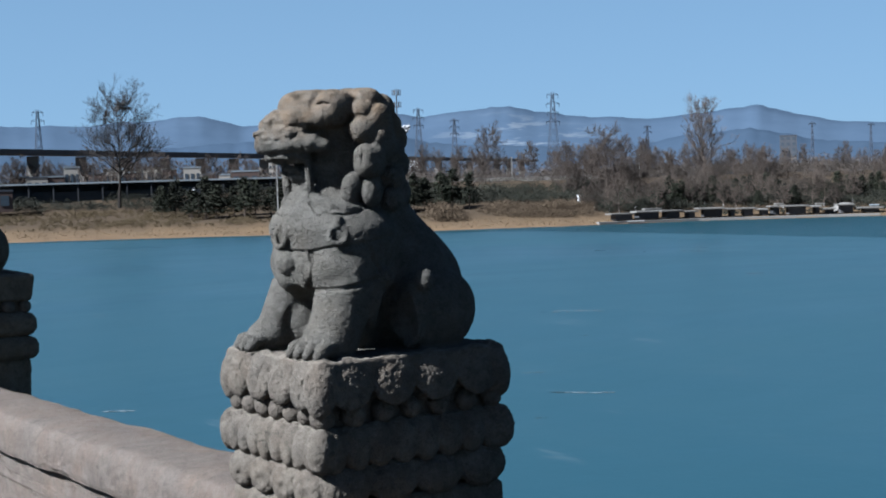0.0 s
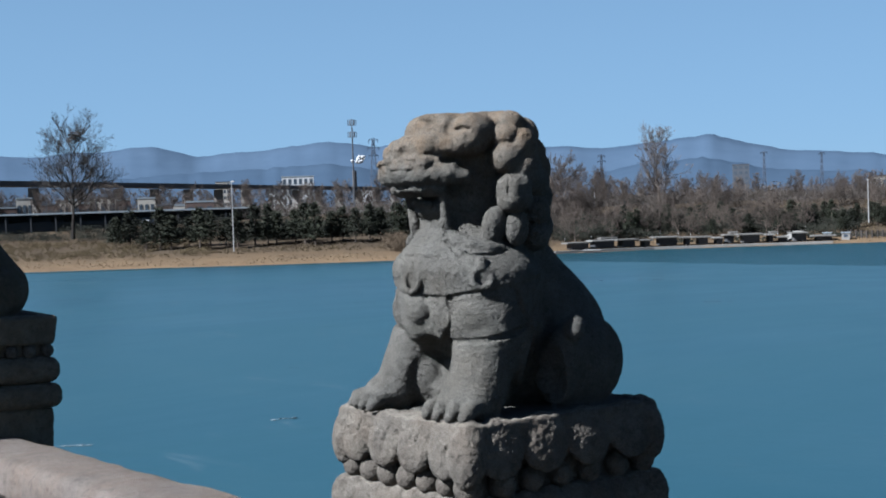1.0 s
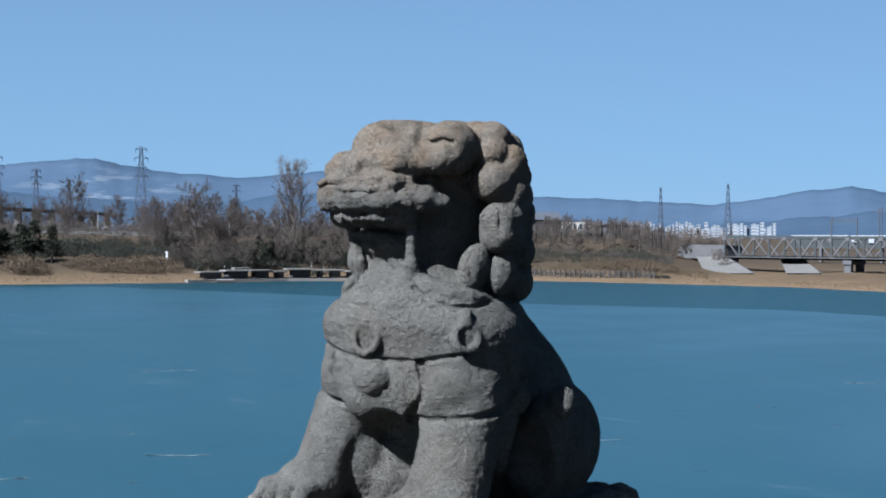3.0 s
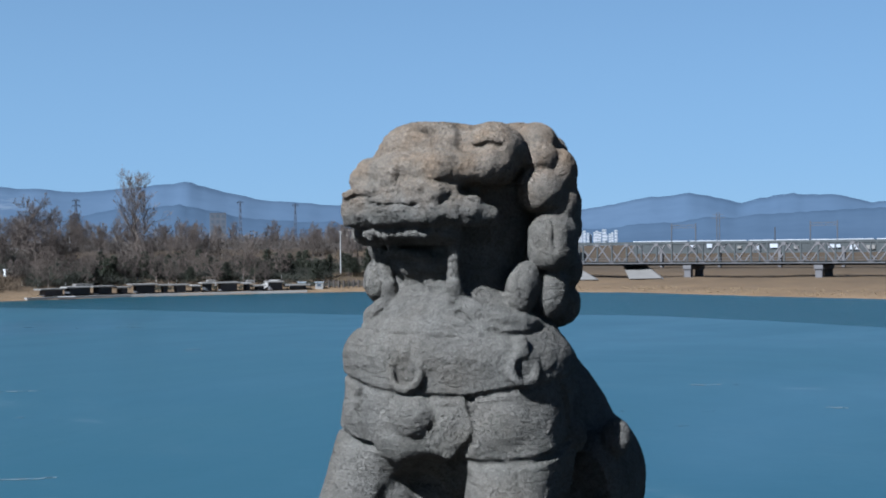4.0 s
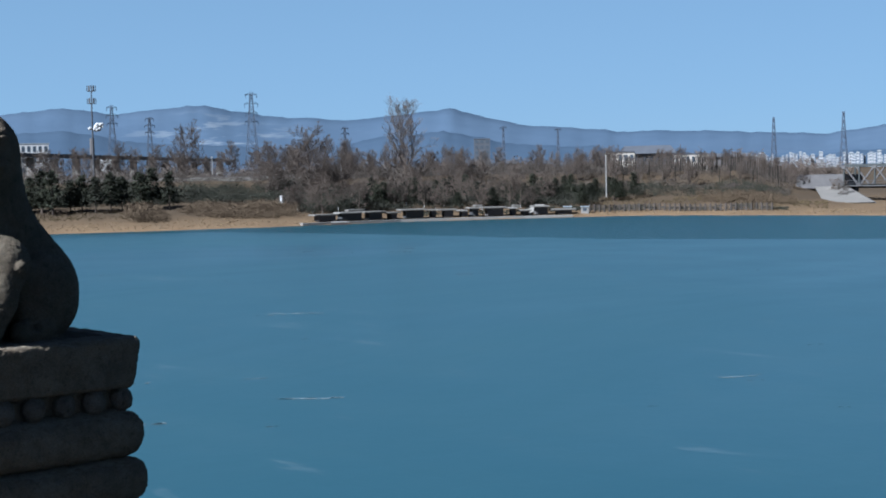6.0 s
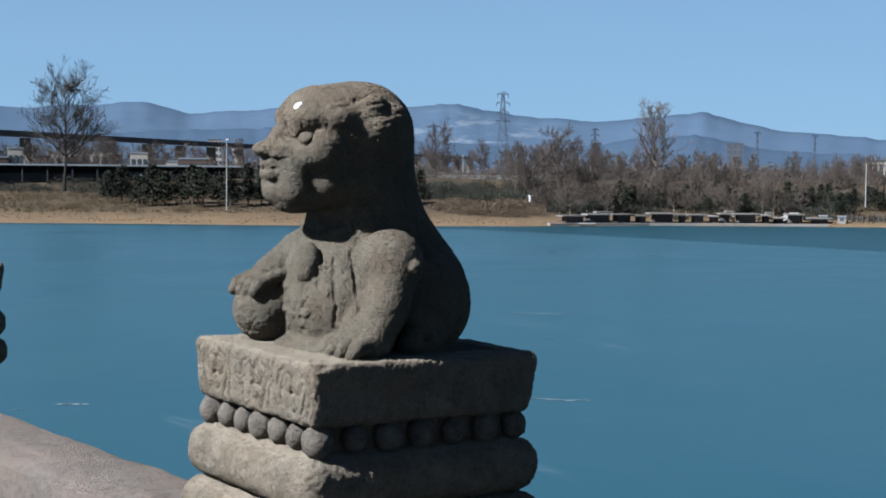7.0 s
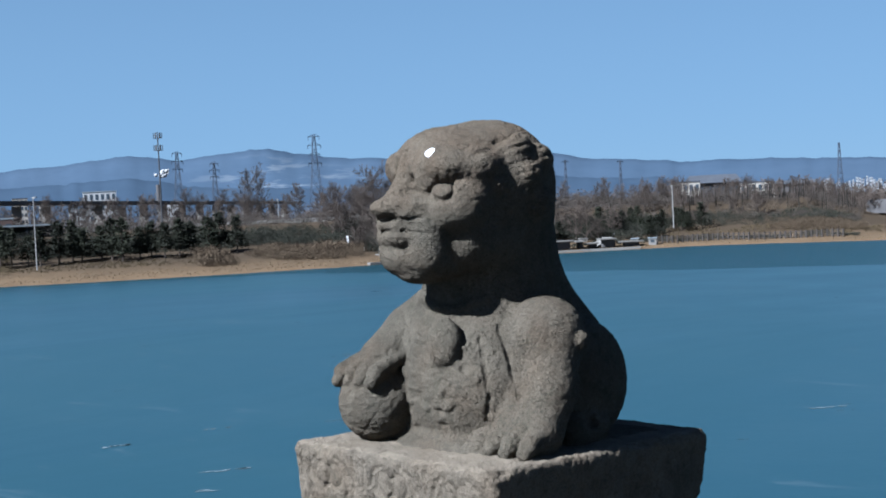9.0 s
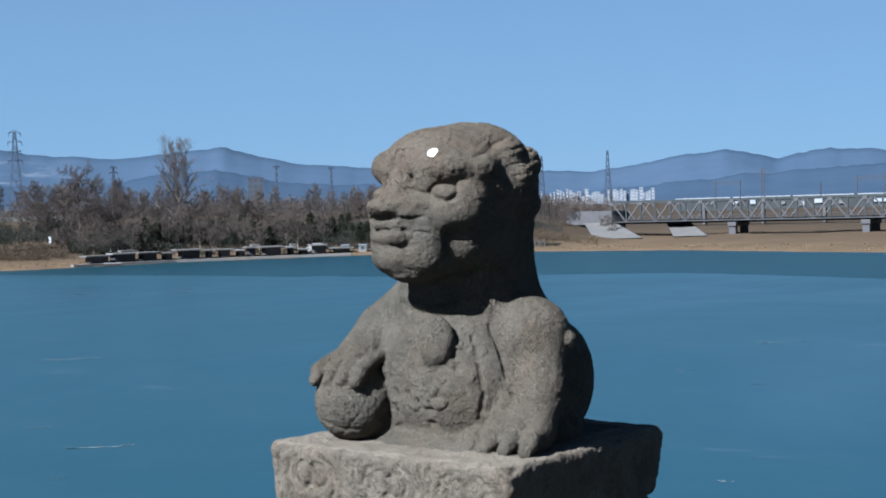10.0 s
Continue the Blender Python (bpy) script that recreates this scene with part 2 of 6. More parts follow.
OLIVE = leafy("olive_brush", (0.054, 0.041, 0.019), (0.079, 0.058, 0.030))
HEDGE = leafy("dark_hedge", (0.011, 0.012, 0.009), (0.026, 0.026, 0.017))
CONCRETE = plain("pale_concrete", (0.121, 0.115, 0.102), (0.149, 0.141, 0.126), 0.6, bump=0.1)
CONCRETE_DARK = plain("dark_concrete", (0.046, 0.044, 0.043), (0.068, 0.064, 0.061), 0.6)
WHITE = plain("white_paint", (0.298, 0.298, 0.288), (0.351, 0.351, 0.341), 0.5)
CREAM = plain("cream_wall", (0.237, 0.219, 0.183), (0.278, 0.254, 0.213), 0.4)
ROOF_PALE = plain("pale_sheet_roof", (0.142, 0.162, 0.170), (0.190, 0.209, 0.216), 0.3, 0.5)
ROOF_DARK = plain("dark_roof", (0.034, 0.038, 0.045), (0.047, 0.052, 0.059), 0.5)
DARK_WALL = plain("dark_wall", (0.021, 0.024, 0.026), (0.035, 0.035, 0.035), 0.4)
BRICK_WALL = plain("brick_wall", (0.052, 0.034, 0.026), (0.071, 0.047, 0.038), 0.6)
GLASS_DARK = plain("dark_window", (0.03, 0.04, 0.05), (0.05, 0.06, 0.07), 1.0, 0.15, 0.5)
STEEL = plain("galvanised_steel", (0.018, 0.018, 0.019), (0.024, 0.025, 0.027), 0.5, 0.6, 0.4)
TRUSS_PAINT = plain("grey_green_steel_paint", (0.014, 0.016, 0.015), (0.026, 0.030, 0.028), 0.5, 0.6, 0.3)
CONCRETE_MID = plain("grey_concrete", (0.080, 0.075, 0.065), (0.105, 0.098, 0.086), 0.5)
# Distance haze is put into these two colours, for far steel and walls.
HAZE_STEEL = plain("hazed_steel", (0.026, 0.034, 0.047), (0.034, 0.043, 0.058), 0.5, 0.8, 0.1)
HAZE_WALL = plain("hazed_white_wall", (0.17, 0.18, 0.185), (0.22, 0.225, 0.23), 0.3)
POST_PAINT = plain("pale_post", (0.157, 0.154, 0.142), (0.176, 0.170, 0.159), 2.0)
DARK_WOOD = plain("dark_wood", (0.024, 0.020, 0.016), (0.042, 0.034, 0.028), 1.0)
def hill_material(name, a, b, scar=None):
    """Hillside with distance haze put into its colour: broad folds of wood and rock, and where there is one, a pale
    quarry scar.
    """
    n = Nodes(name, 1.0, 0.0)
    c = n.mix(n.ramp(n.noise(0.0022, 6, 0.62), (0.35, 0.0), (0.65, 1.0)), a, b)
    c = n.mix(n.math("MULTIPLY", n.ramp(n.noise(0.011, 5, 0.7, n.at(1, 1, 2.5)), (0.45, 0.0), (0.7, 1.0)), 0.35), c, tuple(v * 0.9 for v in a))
    if scar:
        d = n.t.nodes.new("ShaderNodeVectorMath")
        d.operation = "DISTANCE"
        n.t.links.new(n.co, d.inputs[0])
        d.inputs[1].default_value = scar[0]
        close = n.ramp(n.math("DIVIDE", d.outputs["Value"], scar[1]), (0.4, 1.0), (1.0, 0.0))
        streak = n.ramp(n.noise(0.009, 5, 0.6, n.at(0.8, 0.8, 5.0)), (0.56, 0.0), (0.62, 1.0))
        c = n.mix(n.math("MULTIPLY", n.math("MULTIPLY", close, streak), 0.6), c, (0.11, 0.125, 0.14))
    return n.done(c, n.bump(n.noise(0.006, 4, 0.5), 0.12, 30.0))


SCAR = (4150 * math.sin(radians(-51.9)), 4150 * math.cos(radians(-51.9)), 165)
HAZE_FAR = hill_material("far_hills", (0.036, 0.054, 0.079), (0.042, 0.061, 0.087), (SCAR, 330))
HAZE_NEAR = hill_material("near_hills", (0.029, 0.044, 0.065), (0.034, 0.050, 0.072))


# ---------------------------------------------------------------- ground and water
def table(rows):
    xs, ys = [r[0] for r in rows], [r[1] for r in rows]
    return lambda v: float(np.interp(v, xs, ys))


shore_far = table([(-180, 300), (-95, 285), (-72, 262), (-66, 256), (-60, 249), (-55, 249), (-50, 254), (-45, 265), (-40, 271), (-35, 275),
                   (-30, 264), (-25, 254), (-20, 233), (-15, 219), (-8, 205), (20, 215), (60, 240), (180, 300)])
ice_edge = table([(-180, 290), (-75, 256), (-66, 246), (-58, 240), (-52, 232), (-46, 208), (-41, 190), (-36, 178), (-30, 173), (-25, 170), (-19, 155), (-13.5, 141), (-8, 117), (0, 95), (30, 70), (180, 60)])
rise_left = table([(0, -7.0), (3, -6.7), (14, -5.8), (22, -4.7), (35, -3.7), (50, -2.2), (60, 0.8), (75, 1.5), (5000, 1.5)])
rise_right = table([(0, -7.0), (5, -6.6), (20, -6.2), (90, -5.4), (180, -4.2), (330, 1.2), (5000, 1.2)])


def shore(az):
    return shore_far(az) + 1.6 * noise.noise((az * 0.9, 3.1, 0)) + 0.6 * noise.noise((az * 4.1, 8.1, 0))


def ground_z(az, r):
    d = r - shore(az)
    if d < 0:
        return max(WATER_Z + 0.12 * d, -9.0)
    k = min(max((az + 31.5) / 4.5, 0.0), 1.0) if az < 90 else 1.0
    z = rise_left(d) * (1 - k) + rise_right(d) * k
    p = polar(az, r)
    lump = 0.35 * min(d / 10, 1)
    return z + lump * noise.noise((p.x * 0.09, p.y * 0.09, 0)) + 0.4 * lump * noise.noise((p.x * 0.4, p.y * 0.4, 5))


def on_ground(az, d):
    """A place on the bank, d metres behind the waterline."""
    r = shore(az) + d
    return polar(az, r, ground_z(az, r))


def build_ground():
    azs = [a for a in np.arange(-180, -80, 4.0)] + [a for a in np.arange(-80, 0, 0.3)] + [a for a in np.arange(0, 180, 4.0)]
    steps = [-250, -120, -30, -8, -2, 0, 1, 2.5, 4, 6, 9, 12, 15, 18, 22, 27, 32, 38, 45, 52, 58, 64, 75, 100, 150, 240, 400, 700, 1400, 2600, 4600]
    verts, faces = [(0, 0, -9.0)], []
    n = len(steps)
    for a in azs:
        s = shore(a)
        for d in steps:
            r = max(s + d, 5)
            verts.append(polar(a, r, ground_z(a, r)))
    m = len(azs)
    for i in range(m):
        j = (i + 1) % m
        faces.append((0, 1 + j * n, 1 + i * n))
        for k in range(n - 1):
            faces.append((1 + i * n + k, 1 + j * n + k, 1 + j * n + k + 1, 1 + i * n + k + 1))
    ob = part("ground", mesh_from("ground", verts, faces, True), BANK)
    tagged(ob, "tan sandy river bank with dry winter grass", "ground", kind="structure")


build_ground()


def build_water():
    verts, faces = [(0, 0, WATER_Z)], []
    azs = list(np.arange(-180, -80, 3.0)) + list(np.arange(-80, 10, 0.5)) + list(np.arange(10, 180, 3.0))
    m = len(azs)
    for a in azs:
        e = ice_edge(a) + 1.5 * noise.noise((a * 0.7, 0, 1)) + 0.5 * noise.noise((a * 5, 0, 1))
        verts += [polar(a, e * 0.5, WATER_Z), polar(a, e, WATER_Z)]
    for i in range(m):
        j = (i + 1) % m
        faces += [(0, 1 + 2 * j, 1 + 2 * i), (1 + 2 * i, 1 + 2 * j, 2 + 2 * j, 2 + 2 * i)]
    tagged(part("river_ice", mesh_from("river_ice", verts, faces), ICE), "thin teal ice sheet covering the wide river", "ice", kind="structure")
    rim = [polar(a, 420, WATER_Z - 0.06) for a in range(-180, 180, 6)]
    tagged(part("water", mesh_from("water", rim, [tuple(range(len(rim) - 1, -1, -1))]), OPEN_WATER), "dark blue open river water along the far bank", "water", kind="structure")


build_water()


def build_frost():
    """Thin white ridges of refrozen ice, lying on the sheet."""
    rng = random.Random(4)
    verts, faces = [], []

    def streak(x, y, length, wide, heading):
        """A broken line of small ragged patches."""
        for _ in range(rng.randint(3, 6)):
            t0, part_length = rng.uniform(-0.5, 0.5), length * rng.uniform(0.12, 0.4)
            cx, cy = x + t0 * length * math.cos(heading), y + t0 * length * math.sin(heading) + rng.uniform(-1, 1) * wide
            n, base = 7, len(verts)
            for i in range(n):
                t = i / (n - 1) - 0.5
                w = wide * rng.uniform(0.15, 0.7) * (1 - (2 * t) ** 2) + 0.015
                px, py = cx + t * part_length * math.cos(heading), cy + t * part_length * math.sin(heading) + rng.uniform(-0.3, 0.3) * wide
                verts.extend([(px - w * math.sin(heading), py + w * math.cos(heading), WATER_Z + 0.012), (px + w * math.sin(heading), py - w * math.cos(heading), WATER_Z + 0.012)])
            for i in range(n - 1):
                faces.append((base + 2 * i, base + 2 * i + 1, base + 2 * i + 3, base + 2 * i + 2))

    spots = [(-113, 112, 1.6, .6), (-184, 70.6, 1.2, .5), (-41, 34.7, 2.4, .16), (-81, 88.5, 2.2, .3), (-67, 57.5, 4.0, .22), (-49.8, 28.5, 1.0, .3), (-49.9, 33.2, 1.0, .22),
             (-41.3, 27.5, 1.6, .2), (-39, 24.8, 1.2, .2), (-67.6, 55.8, 1.5, .2), (-30.7, 48.9, 1.4, .22), (-116, 116.5, 1.2, .5), (-31.5, 79, 2.2, .3), (-21.2, 70.7, 1.2, .25),
             (-30.7, 64.2, 1.0, .25), (-40.4, 35.3, 1.2, .2), (-18, 38.6, .7, .15), (-50, 19.4, 1.2, .2), (-111, 111.5, 1.2, .5)]
    for x, y, length, wide in spots:
        h = math.atan2(y, x) + math.pi / 2 + rng.uniform(-0.25, 0.25)
        streak(x, y, length, wide, h)
    for _ in range(26):
        a, r = rng.uniform(-75, -5), rng.uniform(36, 170)
        p = polar(a, r)
        h = math.radians(90 - a) + math.pi / 2 + rng.uniform(-0.4, 0.4)
        streak(p.x, p.y, rng.uniform(0.3, 1.0) * r / 60, rng.uniform(0.04, 0.09) * r / 60, h)
    tagged(part("frost_streak", mesh_from("frost_streak", verts, faces), FROST), "thin white streaks of refrozen ice on the river", "ice", kind="stuff")


build_frost()


# ---------------------------------------------------------------- hills
ridge_el = table([(-100, 2.9), (-80, 3.2), (-74.9, 3.37), (-73.6, 2.92), (-72.5, 2.64), (-69.5, 2.62), (-67, 2.78), (-65.1, 2.95), (-63.3, 2.5), (-61.5, 2.6), (-58, 2.95), (-56, 2.66), (-54.5, 2.9),
                  (-52.5, 3.0), (-50.4, 2.58), (-46.9, 2.3), (-44.7, 2.5), (-42.6, 2.72), (-41, 2.25), (-39.9, 2.0), (-38, 1.85), (-36, 1.64), (-32.5, 1.58), (-29.7, 1.42), (-27.7, 1.34),
                  (-25.5, 1.65), (-24.6, 1.83), (-22.6, 2.05), (-20.4, 1.66), (-19, 1.94), (-16.7, 1.88), (-15.6, 1.55), (-13.7, 1.72), (-11.4, 1.9), (-8.4, 1.93), (-4, 1.6), (20, 1.8), (60, 2.0)])
front_el = table([(-100, 2.4), (-76, 2.4), (-72, 2.3), (-69, 1.9), (-66, 2.25), (-61, 2.5), (-58, 2.6), (-55, 2.1), (-51, 1.9), (-48, 1.8), (-45, 2.2), (-43, 2.35), (-40, 1.75), (-37, 1.6), (-35.5, 1.2), (-33, 0.7),
                  (-29, 0.6), (-24, 1.0), (-20, 1.3), (-15, 1.5), (-12, 1.3), (-8, 1.6), (0, 1.2), (60, 1.2)])


def build_hills(name, el, r0, r1, material, label, seed, rough):
    azs = np.arange(-100, 60, 0.25)
    rows = 12
    verts, faces = [], []
    for a in azs:
        top = EYE_Z + r1 * math.tan(radians(el(a) + rough * noise.noise((a * 0.8, seed, 0)) + 0.5 * rough * noise.noise((a * 2.9, seed, 2)) + 0.6 * rough * noise.noise((a * 7.0, seed, 4))))
        for k in range(rows):
            f = k / (rows - 1)
            r = r0 + (r1 - r0) * f
            p = polar(a, r)
            z = top * f ** 1.3 * (1 + 0.5 * (1 - f) * noise.noise((p.x * 0.004, p.y * 0.004, seed)))
            verts.append((p.x, p.y, z - 2 * (1 - f)))
        p = polar(a, r1 + 260)
        verts.append((p.x, p.y, 0))
    n = rows + 1
    for i in range(len(azs) - 1):
        for k in range(n - 1):
            faces.append((i * n + k, i * n + k + 1, (i + 1) * n + k + 1, (i + 1) * n + k))
    tagged(part(name, mesh_from(name, verts, faces, True), material), label, "hills", kind="structure")


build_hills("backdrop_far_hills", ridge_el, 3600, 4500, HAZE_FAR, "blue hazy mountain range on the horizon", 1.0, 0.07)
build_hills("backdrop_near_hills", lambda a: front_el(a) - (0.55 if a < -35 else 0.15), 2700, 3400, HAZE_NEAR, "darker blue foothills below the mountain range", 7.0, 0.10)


# ---------------------------------------------------------------- carving
class Carving:
    """A solid on a fine grid: forms are blended on and grooves cut in, then its skin becomes a mesh."""

    def __init__(self, lo, hi, step):
        self.lo, self.step = np.array(lo, np.float32), step
        self.n = (np.ceil((np.array(hi) - self.lo) / step)).astype(int) + 1
        self.d = np.full(self.n, 1.0, np.float32)
        self.ax = [self.lo[k] + step * np.arange(self.n[k], dtype=np.float32) for k in range(3)]

    def _window(self, lo, hi, pad):
        a = np.clip(np.floor((np.array(lo) - pad - self.lo) / self.step).astype(int), 0, self.n)
        b = np.clip(np.ceil((np.array(hi) + pad - self.lo) / self.step).astype(int) + 1, 0, self.n)
        s = tuple(slice(i, j) for i, j in zip(a, b))
        x, y, z = np.meshgrid(*(self.ax[k][s[k]] for k in range(3)), indexing="ij", sparse=True)
        return s, x, y, z

    def _blend(self, s, d, k, cut):
        o = self.d[s]
        if cut:
            d = -d
            h = np.clip(0.5 - 0.5 * (o - d) / k, 0, 1)
            self.d[s] = o + (d - o) * h + k * h * (1 - h)
        else:
            h = np.clip(0.5 + 0.5 * (o - d) / k, 0, 1)
            self.d[s] = o + (d - o) * h - k * h * (1 - h)

    def ball(self, c, r, turn=(0, 0, 0), k=0.012, cut=False):
        """An ellipsoid with radii r, turned by degrees about x, y and z."""
        r = np.array(r if isinstance(r, (tuple, list)) else (r, r, r), np.float32)
        big = float(r.max())
        s, x, y, z = self._window(np.array(c) - big, np.array(c) + big, 3 * k + 2 * self.step)
        x, y, z = x - c[0], y - c[1], z - c[2]
        m = np.array(Euler([radians(a) for a in turn]).to_matrix().transposed())
        u = [(m[i, 0] * x + m[i, 1] * y + m[i, 2] * z) / r[i] for i in range(3)]
        q = np.sqrt(u[0] ** 2 + u[1] ** 2 + u[2] ** 2)
        g = np.sqrt((u[0] / r[0]) ** 2 + (u[1] / r[1]) ** 2 + (u[2] / r[2]) ** 2) + 1e-9
        self._blend(s, q * (q - 1) / g, k, cut)

    def limb(self, a, b, ra, rb=None, k=0.012, cut=False):
        """A round bar from a to b, with a radius at each end."""
        rb = ra if rb is None else rb
        a, b = np.array(a, float), np.array(b, float)
        big = max(ra, rb)
        s, x, y, z = self._window(np.minimum(a, b) - big, np.maximum(a, b) + big, 3 * k + 2 * self.step)
        v = b - a
        t = np.clip(((x - a[0]) * v[0] + (y - a[1]) * v[1] + (z - a[2]) * v[2]) / max(v @ v, 1e-9), 0, 1)
        d = np.sqrt((x - a[0] - t * v[0]) ** 2 + (y - a[1] - t * v[1]) ** 2 + (z - a[2] - t * v[2]) ** 2) - (ra + (rb - ra) * t)
        self._blend(s, d, k, cut)

    def line(self, pts, r, k=0.003, cut=True):
        """A groove (or with cut=False a cord) along a few points."""
        for a, b in zip(pts, pts[1:]):
            self.limb(a, b, r, r, k, cut)

    def touch(self, p, out, reach=0.07):
        """The point of the present surface that is met from outside, along -out, towards p."""
        p, o = np.array(p, float), np.array(Vector(out).normalized())
        for t in np.arange(reach, -reach, -0.0008):
            q = p + o * t
            i = np.round((q - self.lo) / self.step).astype(int)
            if ((i >= 0) & (i < self.n)).all() and self.d[tuple(i)] < 0:
                return tuple(float(v) for v in q)
        return tuple(float(v) for v in p)

    def seam(self, axis, pts, r, k=0.003, cut=True):
        """A groove on the surface; pts are (angle from the front, height) seen from an upright axis."""
        on = []
        for (a0, z0), (a1, z1) in zip(pts, pts[1:]):
            for f in np.linspace(0, 1, 6):
                a, z = radians(a0 + (a1 - a0) * f), z0 + (z1 - z0) * f
                o = (math.sin(a), -math.cos(a), 0)
                on.append(self.touch((axis[0] + 0.05 * o[0], axis[1] + 0.05 * o[1], z), o, 0.12))
        self.line(on, r, k, cut)

    def on_side(self, axis, angle, z, proud=0.0):
        """A surface point at an angle from the front, pushed out by proud, and the way out there."""
        a = radians(angle)
        o = Vector((math.sin(a), -math.cos(a), 0))
        p = Vector(self.touch((axis[0] + 0.05 * o.x, axis[1] + 0.05 * o.y, z), o, 0.12))
        return tuple(p + o * proud), o

    def ring(self, c, axis, big, small, k=0.004, cut=False):
        w = Vector(axis).normalized()
        s, x, y, z = self._window(np.array(c) - big - small, np.array(c) + big + small, 3 * k + 2 * self.step)
        x, y, z = x - c[0], y - c[1], z - c[2]
        h = x * w.x + y * w.y + z * w.z
        q = np.sqrt(np.maximum(x * x + y * y + z * z - h * h, 0))
        self._blend(s, np.sqrt((q - big) ** 2 + h * h) - small, k, cut)

    def block(self, c, half, r=0.01, k=0.004, cut=False, taper=0.0):
        """A box with rounded edges; taper narrows it towards its foot."""
        s, x, y, z = self._window(np.array(c) - half, np.array(c) + half, 3 * k + 2 * self.step)
        f = 1 + taper * (z - c[2])
        q = [np.abs(x - c[0]) / f - half[0] + r, np.abs(y - c[1]) / f - half[1] + r, np.abs(z - c[2]) - half[2] + r]
        out = np.sqrt(np.maximum(q[0], 0) ** 2 + np.maximum(q[1], 0) ** 2 + np.maximum(q[2], 0) ** 2)
        ins = np.minimum(np.maximum(np.maximum(q[0], q[1]), q[2]), 0)
        self._blend(s, out + ins - r, k, cut)

    def skin(self, name, wear=0.0015, seed=0.0):
        """The mesh of the surface, a little worn."""
        d = self.d.copy()
        for k in range(3):
            for e in (0, -1):
                i = [slice(None)] * 3
                i[k] = e
                d[tuple(i)] = 0.5
        n = np.array(d.shape) - 1
        corner = [d[i: i + n[0], j: j + n[1], l: l + n[2]] for i in (0, 1) for j in (0, 1) for l in (0, 1)]
        inside = sum((c < 0).astype(np.int8) for c in corner)
        cell = np.argwhere((inside > 0) & (inside < 8))
        index = np.full(n, -1, np.int64)
        index[tuple(cell.T)] = np.arange(len(cell))
        values = np.stack([c[tuple(cell.T)] for c in corner], 1)
        offs = np.array([(i, j, l) for i in (0, 1) for j in (0, 1) for l in (0, 1)], float)
        total, count = np.zeros((len(cell), 3)), np.zeros(len(cell))
        for a in range(8):
            for b in range(a + 1, 8):
                if np.abs(offs[a] - offs[b]).sum() != 1:
                    continue
                va, vb = values[:, a], values[:, b]
                on = (va < 0) != (vb < 0)
                t = np.where(on, va / np.where(on, va - vb, 1), 0)
                total += np.where(on[:, None], offs[a] + t[:, None] * (offs[b] - offs[a]), 0)
                count += on
        verts = self.lo + self.step * (cell + total / count[:, None])
        quads = []
        for k in range(3):
            a, b = [slice(0, None)] * 3, [slice(0, None)] * 3
            a[k], b[k] = slice(0, -1), slice(1, None)
            da, db = d[tuple(a)], d[tuple(b)]
            u, v = (k + 1) % 3, (k + 2) % 3
            for flip in (False, True):
                e = np.argwhere((da < 0) & (db >= 0) if not flip else (da >= 0) & (db < 0))
                e = e[(e[:, u] > 0) & (e[:, v] > 0) & (e[:, u] < n[u]) & (e[:, v] < n[v])]
                du, dv = np.eye(3, dtype=int)[u], np.eye(3, dtype=int)[v]
                q = np.stack([index[tuple((e - x).T)] for x in (0 * du, du, du + dv, dv)], 1)
                quads.append(q[:, ::-1] if flip else q)
        quads = np.concatenate(quads)
        quads = quads[(quads >= 0).all(1)]
        me = bpy.data.meshes.new(name)
        me.from_pydata(verts.tolist(), [], quads.tolist())
        me.update()
        if wear:
            normal = np.empty(len(verts) * 3, np.float32)
            me.vertex_normals.foreach_get("vector", normal)
            normal = normal.reshape(-1, 3)
            amount = np.array([0.8 * noise.noise((p[0] * 34 + seed, p[1] * 34, p[2] * 34)) + 0.8 * noise.noise((p[0] * 95, p[1] * 95 + seed, p[2] * 95))
                               + 1.0 * min(noise.noise((p[0] * 190, p[1] * 190 + seed, p[2] * 230)), 0.15) + 0.8 * noise.noise((p[0] * 330, p[1] * 330 + seed, p[2] * 330)) for p in verts.tolist()], np.float32)
            verts = verts + normal * (wear * amount)[:, None]
            me.vertices.foreach_set("co", verts.astype(np.float32).ravel())
        me.polygons.foreach_set("use_smooth", [True] * len(me.polygons))
        me.update()
        return me


def curl(c, p, r, out, turn=1):
    """A mane curl: a knob with a spiral groove on its outer side."""
    c.ball(p, r, k=0.0025)
    o = Vector(out).normalized()
    u = o.orthogonal().normalized()
    w = o.cross(u)
    pts = []
    for i in range(11):
        t = i / 10 * 1.7 * math.pi * turn
        q = r * (0.72 - 0.5 * i / 10)
        h = math.sqrt(max(r * r - q * q, 0))
        pts.append(tuple(Vector(p) + o * h + (u * math.cos(t) + w * math.sin(t)) * q))
    c.line(pts, r * 0.07, 0.002)


